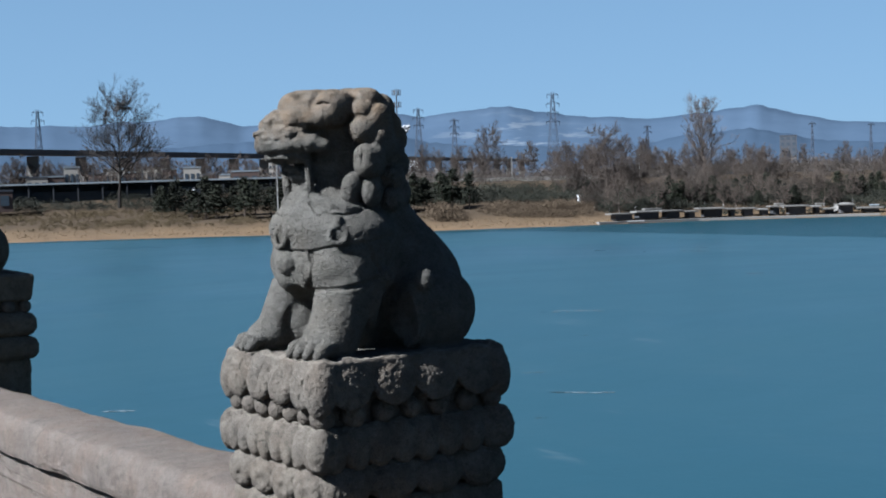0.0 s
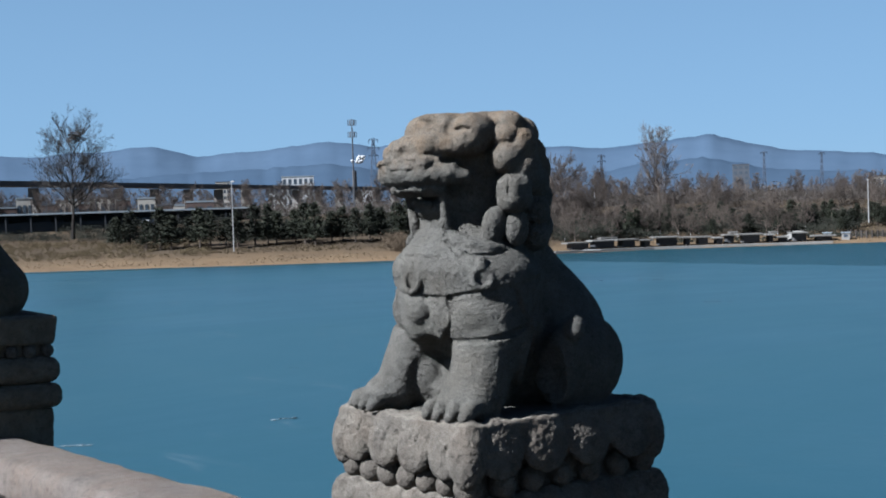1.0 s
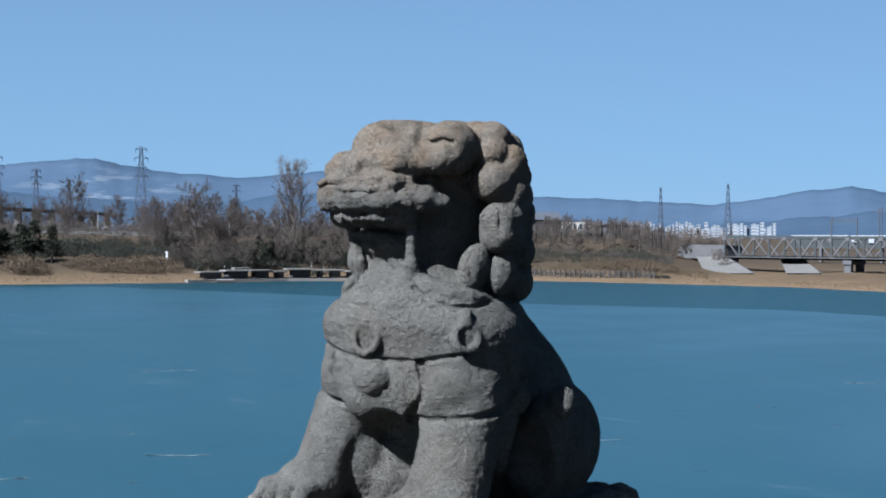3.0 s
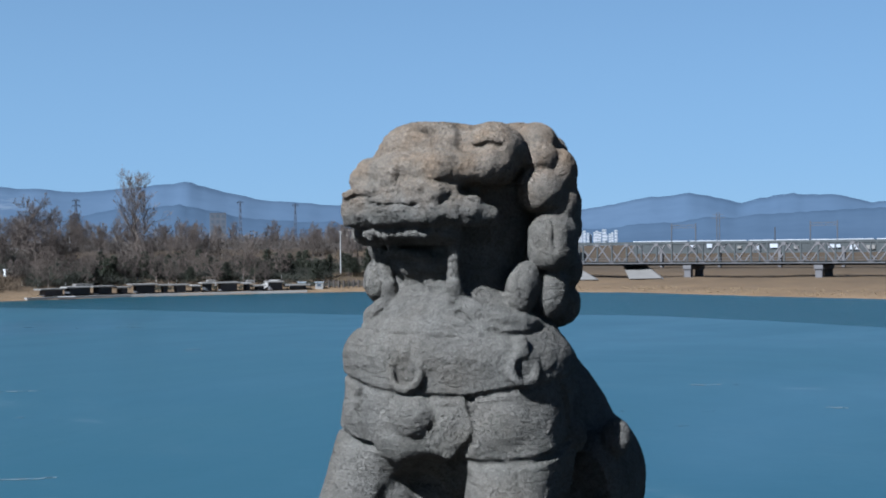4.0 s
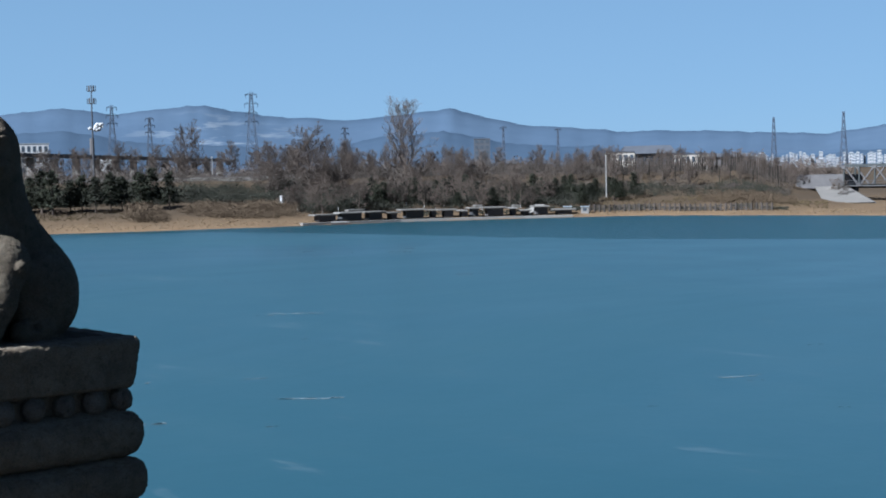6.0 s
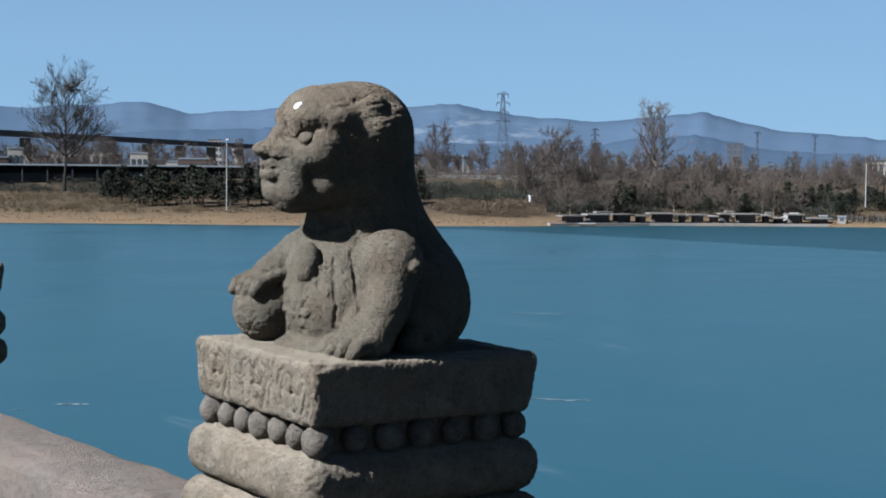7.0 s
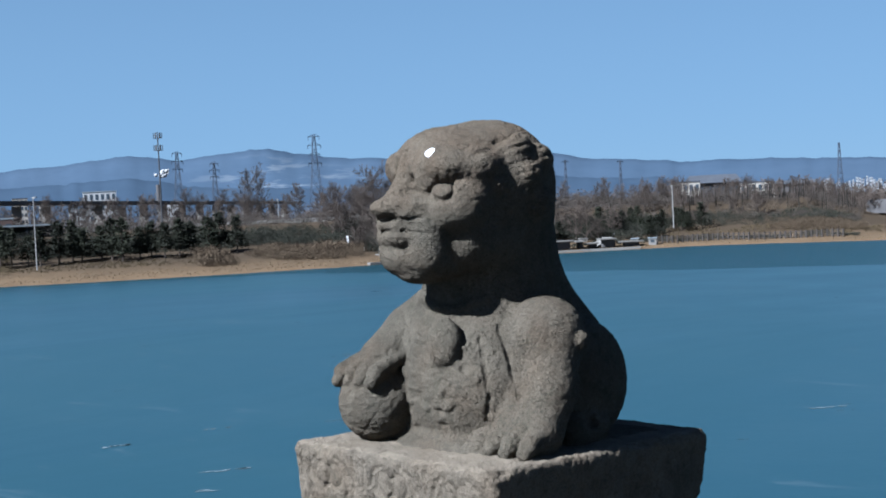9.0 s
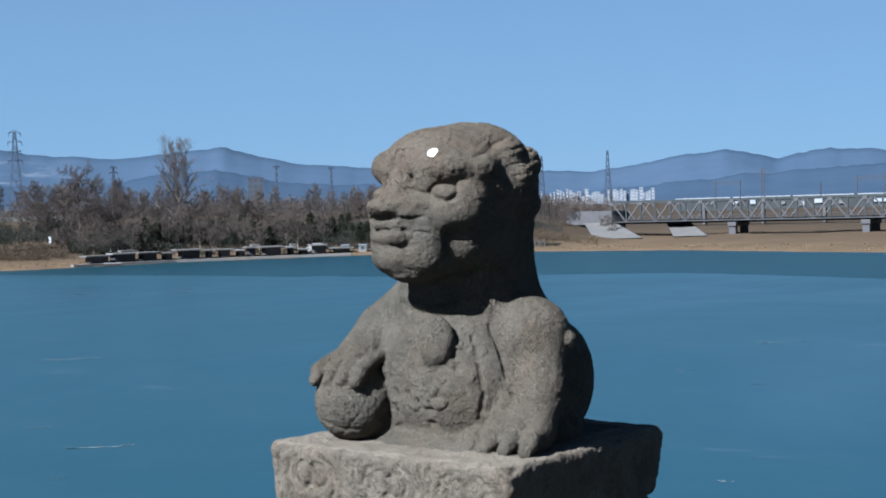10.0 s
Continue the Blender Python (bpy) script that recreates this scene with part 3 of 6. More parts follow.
def paw(c, x, y, yaw, wide, long, high=0.022, toes=4):
    """A broad paw of four toes, with claws."""
    f = Vector((math.sin(radians(yaw)), -math.cos(radians(yaw)), 0))
    s = Vector((f.y, -f.x, 0))
    base = Vector((x, y, high * 0.62))
    c.ball(tuple(base), (wide * 0.62, long * 0.62, high * 0.85), (0, 0, yaw), 0.008)
    for i in range(toes):
        t = (i - (toes - 1) / 2) / toes * 2
        a = base + s * (t * wide * 0.55) + Vector((0, 0, high * 0.15))
        b = base + s * (t * wide * 0.72) + f * (long * (0.72 - 0.14 * abs(t))) - Vector((0, 0, high * 0.12))
        c.limb(tuple(a), tuple(b), wide * 0.15, wide * 0.165, 0.0035)
        tip = b + f * wide * 0.12 - Vector((0, 0, high * 0.22))
        c.ball(tuple(tip), wide * 0.115, k=0.002)


def lion_with_bell():
    """A seated lion, mane in curls, with a harness, rings and a bell on its chest."""
    c = Carving((-0.15, -0.19, -0.012), (0.15, 0.175, 0.370), 0.0015)
    # hindquarters and back
    c.ball((0.0, 0.065, 0.075), (0.088, 0.075, 0.085), k=0.02)
    c.limb((0.0, 0.055, 0.08), (0.0, -0.005, 0.205), 0.088, 0.056, 0.03)
    for s in (1, -1):
        c.ball((s * 0.081, 0.065, 0.050), (0.034, 0.066, 0.058), (12, 0, 0), 0.006)
        c.ball((s * 0.100, 0.022, 0.060), (0.021, 0.024, 0.042), (-8, 0, 0), 0.004)
        c.limb((s * 0.104, 0.014, 0.030), (s * 0.102, -0.012, 0.012), 0.017, 0.015, 0.005)
        c.ball((s * 0.118, 0.026, 0.096), (0.0125, 0.013, 0.016), k=0.003)
        c.line([(s * 0.124, 0.040, 0.085), (s * 0.121, 0.048, 0.05), (s * 0.117, 0.048, 0.010)], 0.0055, 0.003)
    # trunk and breast: one smooth barrel
    c.ball((0.014, -0.050, 0.138), (0.097, 0.077, 0.084), (-6, 0, 0), 0.018)
    c.ball((0.062, -0.060, 0.114), (0.044, 0.048, 0.042), (0, 0, 12), 0.014)
    c.ball((-0.034, -0.058, 0.112), (0.042, 0.046, 0.044), (0, 0, -12), 0.014)
    c.ball((0.014, -0.064, 0.116), (0.052, 0.056, 0.044), k=0.014)
    # fore legs
    c.limb((0.074, -0.066, 0.108), (0.080, -0.094, 0.026), 0.038, 0.034, 0.006)
    c.limb((-0.048, -0.064, 0.108), (-0.062, -0.100, 0.028), 0.036, 0.028, 0.008)
    c.limb((0.088, -0.040, 0.10), (0.092, -0.034, 0.05), 0.024, 0.018, 0.008)
    paw(c, 0.080, -0.108, 6, 0.056, 0.040, 0.030)
    paw(c, -0.072, -0.113, -12, 0.054, 0.040, 0.028)
    # hollow under the breast, with rubble left by the chisel
    c.ball((-0.004, -0.096, 0.030), (0.030, 0.062, 0.046), k=0.006, cut=True)
    c.ball((0.108, -0.014, 0.042), (0.045, 0.027, 0.050), k=0.005, cut=True)
    c.ball((-0.004, -0.020, 0.050), (0.062, 0.044, 0.060), k=0.008)
    c.ball((-0.042, -0.066, 0.046), (0.028, 0.030, 0.048), k=0.006)
    c.ball((-0.022, -0.052, 0.020), (0.03, 0.026, 0.032), k=0.005)
    for p, r in (((-0.032, -0.072, 0.040), (0.012, 0.009, 0.016)), ((-0.014, -0.068, 0.024), (0.016, 0.010, 0.012)), ((-0.038, -0.066, 0.014), (0.014, 0.016, 0.012)), ((-0.004, -0.060, 0.046), (0.014, 0.009, 0.013))):
        c.ball(p, r, (20, 10, 30), 0.006)
    # neck
    c.limb((0.004, -0.044, 0.172), (0.006, -0.036, 0.262), 0.064, 0.050, 0.012)
    mid = (0.010, -0.045)
    # bib over the breast, spreading from the neck
    c.limb((0.008, -0.044, 0.214), (0.012, -0.050, 0.180), 0.050, 0.072, 0.016)
    c.ball((0.014, -0.050, 0.164), (0.096, 0.0790, 0.030), (-6, 0, 0), 0.020)
    # breast below the bib: swelling cushions parted by seams
    for angle, z, r in ((58, 0.113, (0.034, 0.030, 0.028)), (27, 0.114, (0.018, 0.020, 0.030)), (-8, 0.112, (0.034, 0.024, 0.030)), (-50, 0.120, (0.026, 0.024, 0.028))):
        p, o = c.on_side(mid, angle, z, -r[1] + 0.0045)
        c.ball(p, r, (0, 0, angle), 0.004)
    c.ball((0.030, -0.114, 0.066), (0.032, 0.038, 0.026), k=0.008, cut=True)
    c.limb((0.078, -0.068, 0.088), (0.080, -0.094, 0.026), 0.036, 0.034, 0.004)
    hem = [(-100, 0.154), (-70, 0.150), (-42, 0.147), (-20, 0.142), (2, 0.139), (20, 0.139), (38, 0.139), (56, 0.144), (80, 0.148), (110, 0.156)]
    c.seam(mid, hem, 0.0026, 0.0012)
    c.seam(mid, [(-100, 0.196), (-44, 0.191), (0, 0.1855), (30, 0.1845), (70, 0.187), (105, 0.196)], 0.0012, 0.0012)
    for pts in ([(38, 0.140), (40, 0.124), (39, 0.108), (33, 0.092), (26, 0.080)], [(15, 0.139), (18, 0.122), (20, 0.108), (24, 0.094)], [(-33, 0.146), (-34, 0.122), (-33, 0.104), (-24, 0.088)],
                [(30, 0.088), (44, 0.089), (62, 0.091), (80, 0.096), (95, 0.104)], [(-30, 0.094), (-48, 0.100), (-66, 0.106), (-85, 0.110)], [(84, 0.146), (90, 0.124), (96, 0.106)]):
        c.seam(mid, pts, 0.0034, 0.0015)
    for angle, z, r in ((5, 0.158, 0.0130), (62, 0.160, 0.0110)):
        p, o = c.on_side(mid, angle, z, 0.0006)
        c.ring(p, (*o.xy, 0.2), r, 0.0036, 0.0015)
        q = Vector(p) + Vector((0, 0, r + 0.002)) - o * 0.003
        c.limb(tuple(q), tuple(q + Vector((0.002, 0, 0.008)) - o * 0.003), 0.0062, 0.0050, 0.002)
    p, o = c.on_side(mid, 5, 0.126, -0.0045)
    c.ball(tuple(Vector(p) - o * 0.004), (0.0205, 0.0185, 0.0205), k=0.003)
    c.ring(p, (0.55, 0.3, 0.75), 0.0195, 0.0013, 0.0015, True)
    p, o = c.on_side((0.0, -0.03), 92, 0.103, 0.0)
    c.ball(p, (0.0095, 0.010, 0.0135), k=0.002)
    # skull and domed forehead
    c.ball((0.010, -0.034, 0.280), (0.064, 0.056, 0.064), k=0.014)
    c.ball((0.012, -0.058, 0.316), (0.058, 0.056, 0.036), (-6, 0, 0), 0.010)
    c.ball((0.006, -0.082, 0.322), (0.038, 0.038, 0.026), (-24, 0, 0), 0.008)
    # lobes over the temples, each split by a deep crease
    c.ball((-0.030, -0.054, 0.315), (0.025, 0.034, 0.027), (-8, -8, -10), 0.006)
    c.ball((-0.006, -0.036, 0.333), (0.028, 0.026, 0.021), k=0.006)
    c.ball((0.062, -0.066, 0.327), (0.024, 0.032, 0.022), (-12, 10, 12), 0.0035)
    c.ball((0.064, -0.078, 0.314), (0.019, 0.024, 0.015), (-10, 6, 12), 0.004)
    c.ball((0.040, -0.034, 0.333), (0.026, 0.026, 0.020), k=0.006)
    c.line([c.touch((x, -0.08, z), (0.2, -1, 0.4)) for x, z in ((0.050, 0.3235), (0.058, 0.3215), (0.068, 0.3235), (0.078, 0.3245))], 0.0028, 0.0015)
    c.line([c.touch((x, -0.08, z), (0.2, -1, 0.4)) for x, z in ((0.036, 0.350), (0.043, 0.338), (0.045, 0.324), (0.048, 0.308))], 0.0014, 0.008)
    c.line([c.touch((x, -0.06, z), (-0.2, -0.8, 0.7)) for x, z in ((0.014, 0.352), (-0.004, 0.350), (-0.018, 0.342), (-0.028, 0.330))], 0.0036, 0.0025)
    c.ball(c.touch((-0.026, -0.09, 0.331), (-0.2, -0.9, 0.4)), (0.009, 0.006, 0.0045), (0, -20, -10), 0.002, True)
    c.ball(c.touch((0.026, -0.09, 0.336), (0.1, -0.8, 0.6)), (0.010, 0.005, 0.010), (20, 0, 20), 0.008, True)
    # heavy brow shelf: one long roll, undercut, with frown lumps in the middle
    for p, q, r0, r1 in (((-0.044, -0.094, 0.3070), (-0.022, -0.116, 0.3090), 0.0105, 0.0125), ((-0.022, -0.116, 0.3090), (0.010, -0.126, 0.3115), 0.0125, 0.0125),
                         ((0.010, -0.126, 0.3115), (0.040, -0.118, 0.3130), 0.0125, 0.0135), ((0.040, -0.118, 0.3130), (0.062, -0.096, 0.3120), 0.0135, 0.0125)):
        c.limb(p, q, r0, r1, 0.007)
    for x, z, r in ((-0.004, 0.308, 0.0085), (0.010, 0.307, 0.0080), (-0.026, 0.304, 0.0075)):
        c.ball(c.touch((x, -0.1, z), (0, -1, 0)), (r, r * 0.7, r * 1.3), k=0.003)
    c.ball((0.003, -0.112, 0.3010), (0.024, 0.018, 0.010), k=0.004)
    c.ball((0.016, -0.119, 0.3055), (0.017, 0.016, 0.011), k=0.004)
    # snout with a broad torn upper lip running right round the muzzle
    c.ball((0.008, -0.100, 0.2935), (0.052, 0.044, 0.022), k=0.003)
    for p, q, r0, r1 in (((-0.042, -0.094, 0.2800), (-0.026, -0.126, 0.2815), 0.0120, 0.0145), ((-0.026, -0.126, 0.2815), (0.008, -0.134, 0.2815), 0.0145, 0.0150),
                         ((0.008, -0.134, 0.2815), (0.036, -0.122, 0.2810), 0.0150, 0.0145), ((0.036, -0.122, 0.2810), (0.058, -0.104, 0.2790), 0.0145, 0.0120), ((0.058, -0.104, 0.2790), (0.068, -0.090, 0.2760), 0.0115, 0.0085)):
        c.limb(p, q, r0, r1, 0.004)
    c.limb((0.050, -0.110, 0.2850), (0.058, -0.100, 0.2870), 0.0085, 0.0060, 0.006)
    c.ball((-0.010, -0.136, 0.2930), (0.020, 0.011, 0.0085), k=0.005)
    rng = random.Random(41)
    for i in range(44):
        a = rng.uniform(-1.2, 1.0)
        p = c.touch((0.012 + 0.052 * math.sin(a), -0.085 - 0.03 * math.cos(a), rng.uniform(0.268, 0.302)), (math.sin(a), -math.cos(a), 0.1))
        c.ball(p, (rng.uniform(0.003, 0.009), 0.0010, rng.uniform(0.0014, 0.0030)), (0, rng.uniform(-35, 35), math.degrees(a)), 0.003)
    for pts in (((-0.030, 0.287), (-0.018, 0.290), (-0.006, 0.2885)), ((-0.004, 0.284), (0.010, 0.2815), (0.022, 0.283), (0.032, 0.2815))):
        c.line([c.touch((x, -0.12, z), (0, -1, 0.1)) for x, z in pts], 0.0012, 0.0015)
    # eyes tucked under the brow, a dark hollow beside each
    c.ball((0.062, -0.106, 0.2965), (0.010, 0.016, 0.0050), (0, -8, 32), 0.003, True)
    c.ring((0.042, -0.1285, 0.2935), (0.25, -1, 0.15), 0.0102, 0.0014, 0.0012, True)
    c.ball((0.042, -0.1265, 0.2935), (0.0098, 0.0100, 0.0088), k=0.0008)
    c.ball((-0.034, -0.118, 0.2985), (0.011, 0.016, 0.0032), (0, 0, -20), 0.002, True)
    c.ball((-0.024, -0.122, 0.2945), (0.010, 0.009, 0.0075), k=0.001)
    # mouth: the throat set far back under the lip; worn teeth, lower lip, hanging strands of beard
    c.block((0.012, -0.138, 0.2410), (0.074, 0.042, 0.0270), 0.006, 0.002, True)
    c.limb((0.006, -0.040, 0.205), (0.008, -0.040, 0.262), 0.054, 0.052, 0.008)
    for i in range(17):
        t = (i - 8) / 8
        x, y = 0.004 + 0.046 * t, -0.1320 + 0.024 * t * t
        c.ball((x, y, 0.2640 + 0.0012 * math.sin(i * 2.3)), (0.0040, 0.0060, 0.0050 + 0.0014 * math.sin(i * 1.7)), k=0.002)
    c.limb((-0.036, -0.104, 0.2640), (0.042, -0.108, 0.2640), 0.010, 0.010, 0.003)
    # lower jaw in the shade, a ragged lip on it, strands of beard at its sides
    c.ball((0.006, -0.074, 0.2420), (0.036, 0.032, 0.0160), (8, 0, 0), 0.004)
    for x, y, z in ((-0.014, -0.098, 0.2480), (-0.004, -0.106, 0.2485), (0.006, -0.107, 0.2475), (0.016, -0.104, 0.2460)):
        c.ball((x, y, z), (0.0080, 0.0060, 0.0045), (0, 8, 0), 0.002)
    c.limb((0.047, -0.106, 0.2680), (0.044, -0.102, 0.2460), 0.0052, 0.0042, 0.002)
    c.limb((0.044, -0.102, 0.2460), (0.041, -0.098, 0.2240), 0.0042, 0.0058, 0.002)
    c.limb((-0.034, -0.094, 0.2640), (-0.020, -0.100, 0.2280), 0.0065, 0.0055, 0.003)
    # beard ends lapping over the bib on either side of the throat
    for lap in (((0.040, -0.096, 0.2240, 0.0060), (0.043, -0.095, 0.2100, 0.0085), (0.052, -0.089, 0.2010, 0.0105), (0.066, -0.079, 0.1960, 0.0110), (0.080, -0.069, 0.1935, 0.0085), (0.092, -0.056, 0.1930, 0.0040)),
                ((-0.016, -0.098, 0.2240, 0.0060), (-0.020, -0.096, 0.2100, 0.0080), (-0.030, -0.090, 0.2010, 0.0100), (-0.046, -0.078, 0.1965, 0.0095), (-0.062, -0.062, 0.1950, 0.0050))):
        on = []
        for x, y, z, r in lap:
            o = Vector((x - 0.010, y + 0.045, 0)).normalized()
            q = Vector(c.touch((0.010 + 0.03 * o.x, -0.045 + 0.03 * o.y, z), o, 0.075))
            on.append((tuple(q + o * (0.0048 - r)), r))
        for (p, r0), (q, r1) in zip(on, on[1:]):
            c.limb(p, q, r0, r1, 0.0006)
        under = [(x, y, z - 0.95 * r) for x, y, z, r in lap[1:]]
        c.line([c.touch((0.010 + 0.5 * (x - 0.010), -0.045 + 0.5 * (y + 0.045), z), (x - 0.010, y + 0.045, 0), 0.075) for x, y, z in under], 0.0026, 0.0012)
    # mane: heavy locks beside the cheeks, curls over head and nape
    c.ball((0.060, -0.002, 0.24), (0.028, 0.030, 0.06), k=0.012)
    c.ball((-0.050, -0.004, 0.24), (0.026, 0.030, 0.06), k=0.012)
    c.block((0.097, -0.040, 0.2550), (0.0175, 0.0205, 0.0220), 0.0155, 0.002)
    c.line([c.touch((x, -0.05, z), (0.5, -1, 0)) for x, z in ((0.1030, 0.272), (0.1035, 0.258), (0.1050, 0.250))], 0.0010, 0.003)
    c.ball((0.078, -0.056, 0.2190), (0.0135, 0.0155, 0.0225), (0, 14, 0), 0.0012)
    c.ball((0.095, -0.036, 0.2150), (0.0115, 0.0150, 0.0210), (0, 8, 0), 0.0012)
    c.line([c.touch((x, -0.05, z), (0.3, -1, 0)) for x, z in ((0.0780, 0.2320), (0.0765, 0.2240), (0.0790, 0.2120))], 0.0012, 0.0020)
    c.ball((-0.064, -0.040, 0.2260), (0.0165, 0.020, 0.0210), (0, 12, 0), 0.002)
    c.ball((-0.060, -0.044, 0.2560), (0.0140, 0.018, 0.0180), k=0.003)
    for p, r in (((0.084, -0.040, 0.3215), (0.0170, 0.0185, 0.0150)), ((0.087, -0.042, 0.2965), (0.0190, 0.0200, 0.0195)), ((0.076, -0.026, 0.3380), (0.0170, 0.0190, 0.0130)), ((0.060, -0.026, 0.3390), (0.0180, 0.0190, 0.0130)), ((0.092, -0.022, 0.3080), (0.0160, 0.0220, 0.0220)), ((0.094, -0.018, 0.2800), (0.0150, 0.0240, 0.0240))):
        c.ball(p, r, (0, 10, 20), 0.0025)
    for x, y, z, r in ((0.084, -0.016, 0.2960, 0.0200), (0.086, -0.012, 0.2760, 0.0190), (0.072, -0.006, 0.3240, 0.0200), (0.048, -0.016, 0.3370, 0.0165), (0.028, -0.014, 0.3380, 0.0165),
                       (0.076, 0.002, 0.302, 0.0190), (0.078, 0.004, 0.268, 0.0200), (0.078, 0.004, 0.234, 0.0200), (0.076, 0.004, 0.206, 0.0200), (0.056, 0.004, 0.312, 0.0210), (0.066, 0.014, 0.284, 0.0220), (0.062, 0.018, 0.250, 0.0230), (0.060, 0.020, 0.216, 0.0220)):
        curl(c, (x, y, z), r, (0.8, -0.7, 0.1), 1)
    for x, y, z, r in ((0.044, -0.022, 0.326, 0.0165), (0.054, -0.026, 0.306, 0.017), (0.058, -0.024, 0.280, 0.018), (0.060, -0.010, 0.292, 0.021), (0.056, -0.002, 0.320, 0.020), (0.058, -0.008, 0.262, 0.021), (0.060, 0.002, 0.234, 0.021), (0.056, 0.012, 0.206, 0.021)):
        curl(c, (-x, y, z), r, (-0.9, -0.6, 0.2), -1)
    for x in (-0.036, 0.0, 0.036):
        curl(c, (x, -0.008, 0.330), 0.022, (0, 0.4, 0.9))
        curl(c, (x, 0.018, 0.296), 0.025, (0, 1, 0.3))
        curl(c, (x, 0.026, 0.252), 0.026, (0, 1, 0))
        curl(c, (x, 0.034, 0.212), 0.025, (0, 1, -0.2))
    # bedding ledge
    c.block((0.0, 0.02, -0.006), (0.112, 0.125, 0.009), 0.006, 0.006)
    return c.skin("lion_statue", 0.00055, 3.0)


def lion_with_ball(step=0.0015):
    """A crouching lion with a smooth round head, one paw on a ball and a pendant on its chest."""
    c = Carving((-0.13, -0.170, -0.012), (0.14, 0.15, 0.310), step)
    # trunk
    c.ball((0.0, 0.042, 0.052), (0.086, 0.062, 0.062), k=0.02)
    c.limb((0.0, 0.048, 0.06), (0.0, 0.000, 0.145), 0.072, 0.058, 0.03)
    c.ball((0.0, -0.032, 0.085), (0.074, 0.046, 0.068), (-6, 0, 0), 0.018)
    c.ball((0.014, -0.052, 0.058), (0.064, 0.044, 0.062), k=0.014)
    for s in (1, -1):
        c.ball((s * 0.068, 0.042, 0.052), (0.030, 0.048, 0.054), (10, 0, 0), 0.006)
        c.limb((s * 0.086, 0.03, 0.014), (s * 0.09, -0.002, 0.012), 0.015, 0.014, 0.005)
        c.line([(s * 0.098, 0.006, 0.085), (s * 0.098, 0.008, 0.05), (s * 0.098, 0.012, 0.02)], 0.007, 0.004)
    # upright fore leg with a knotted shoulder
    c.ball((0.076, -0.018, 0.096), (0.032, 0.036, 0.036), k=0.008)
    c.limb((0.086, -0.018, 0.100), (0.094, -0.036, 0.050), 0.026, 0.023, 0.008)
    c.limb((0.094, -0.036, 0.055), (0.096, -0.054, 0.020), 0.024, 0.022, 0.006)
    c.limb((0.066, -0.038, 0.086), (0.074, -0.060, 0.024), 0.019, 0.016, 0.003)
    for pts in ([(44, 0.100), (46, 0.076), (48, 0.050), (46, 0.030)], [(58, 0.108), (61, 0.082), (63, 0.050), (62, 0.030)]):
        c.seam((0.0, -0.02), pts, 0.0018, 0.0016)
    p, o = c.on_side((0.03, -0.01), 88, 0.093, 0.0)
    c.ball(p, (0.0075, 0.008, 0.0085), k=0.002)
    paw(c, 0.084, -0.060, -4, 0.054, 0.034, 0.026)
    # other fore leg on the ball
    c.limb((-0.046, -0.006, 0.124), (-0.066, -0.040, 0.098), 0.030, 0.026, 0.010)
    c.limb((-0.066, -0.040, 0.100), (-0.070, -0.078, 0.078), 0.025, 0.020, 0.006)
    # rough stone left between belly, leg and ball, sloping down to the paws
    c.ball((-0.030, -0.044, 0.030), (0.050, 0.036, 0.048), k=0.008)
    c.ball((0.006, -0.066, 0.004), (0.072, 0.044, 0.016), (14, 0, 0), 0.008)
    rng = random.Random(23)
    for i in range(40):
        p = c.touch((rng.uniform(-0.04, 0.05), -0.03, rng.uniform(0.012, 0.085)), (rng.uniform(-0.4, 0.4), -1, 0.2), 0.07)
        c.ball(p, (rng.uniform(0.003, 0.008), 0.0016, rng.uniform(0.003, 0.007)), (0, rng.uniform(-60, 60), 0), 0.0018, rng.random() < 0.6)
    c.ball((-0.070, -0.084, 0.040), 0.0365, k=0.002)
    c.ring((-0.070, -0.084, 0.040), (0.3, -0.5, 0.8), 0.0370, 0.0016, 0.0015, True)
    c.ring((-0.070, -0.084, 0.040), (-0.5, -0.6, 0.5), 0.0370, 0.0012, 0.0015, True)
    for i in range(4):
        t = (i - 1.5) * 0.0150
        c.limb((-0.070 + t * 0.8, -0.080 + t * 0.2, 0.078), (-0.070 + t, -0.106, 0.068), 0.0080, 0.0080, 0.0018)
        c.ball((-0.070 + t, -0.1120, 0.061), 0.0060, k=0.0015)
    # neck and pendant
    c.limb((0.004, -0.004, 0.120), (0.012, -0.020, 0.190), 0.060, 0.052, 0.014)
    p, o = c.on_side((0.002, -0.02), 18, 0.096, 0.002)
    c.ball(p, (0.0175, 0.0130, 0.0225), k=0.0010)
    c.seam((0.002, -0.02), [(-40, 0.134), (-12, 0.126), (18, 0.122), (50, 0.132)], 0.0030, 0.003, False)
    # head, turned a little to its right: h gives a place by its distance to the side, forward and its height
    yaw = -16.0
    side, ahead = Vector((math.cos(radians(yaw)), math.sin(radians(yaw)), 0)), Vector((math.sin(radians(yaw)), -math.cos(radians(yaw)), 0))

    def h(u, v, z):
        return tuple(Vector((0.021, -0.043, 0)) + side * u + ahead * v + Vector((0, 0, z)))

    def knob(u, v, z, r, turn=(0, 0, 0), k=0.006, cut=False):
        c.ball(h(u, v, z), r, (turn[0], turn[1], turn[2] + yaw), k, cut)

    def bar(p, q, r0, r1, k=0.005, cut=False):
        c.limb(h(*p), h(*q), r0, r1, k, cut)

    def face(u, z, out=0.0):
        return c.touch(h(u, 0.05, z), ahead + side * out, 0.09)

    # skull with the hair combed back over the nape
    knob(0, -0.010, 0.229, (0.060, 0.060, 0.054), k=0.012)
    knob(0, 0.024, 0.2440, (0.054, 0.046, 0.039), k=0.012)
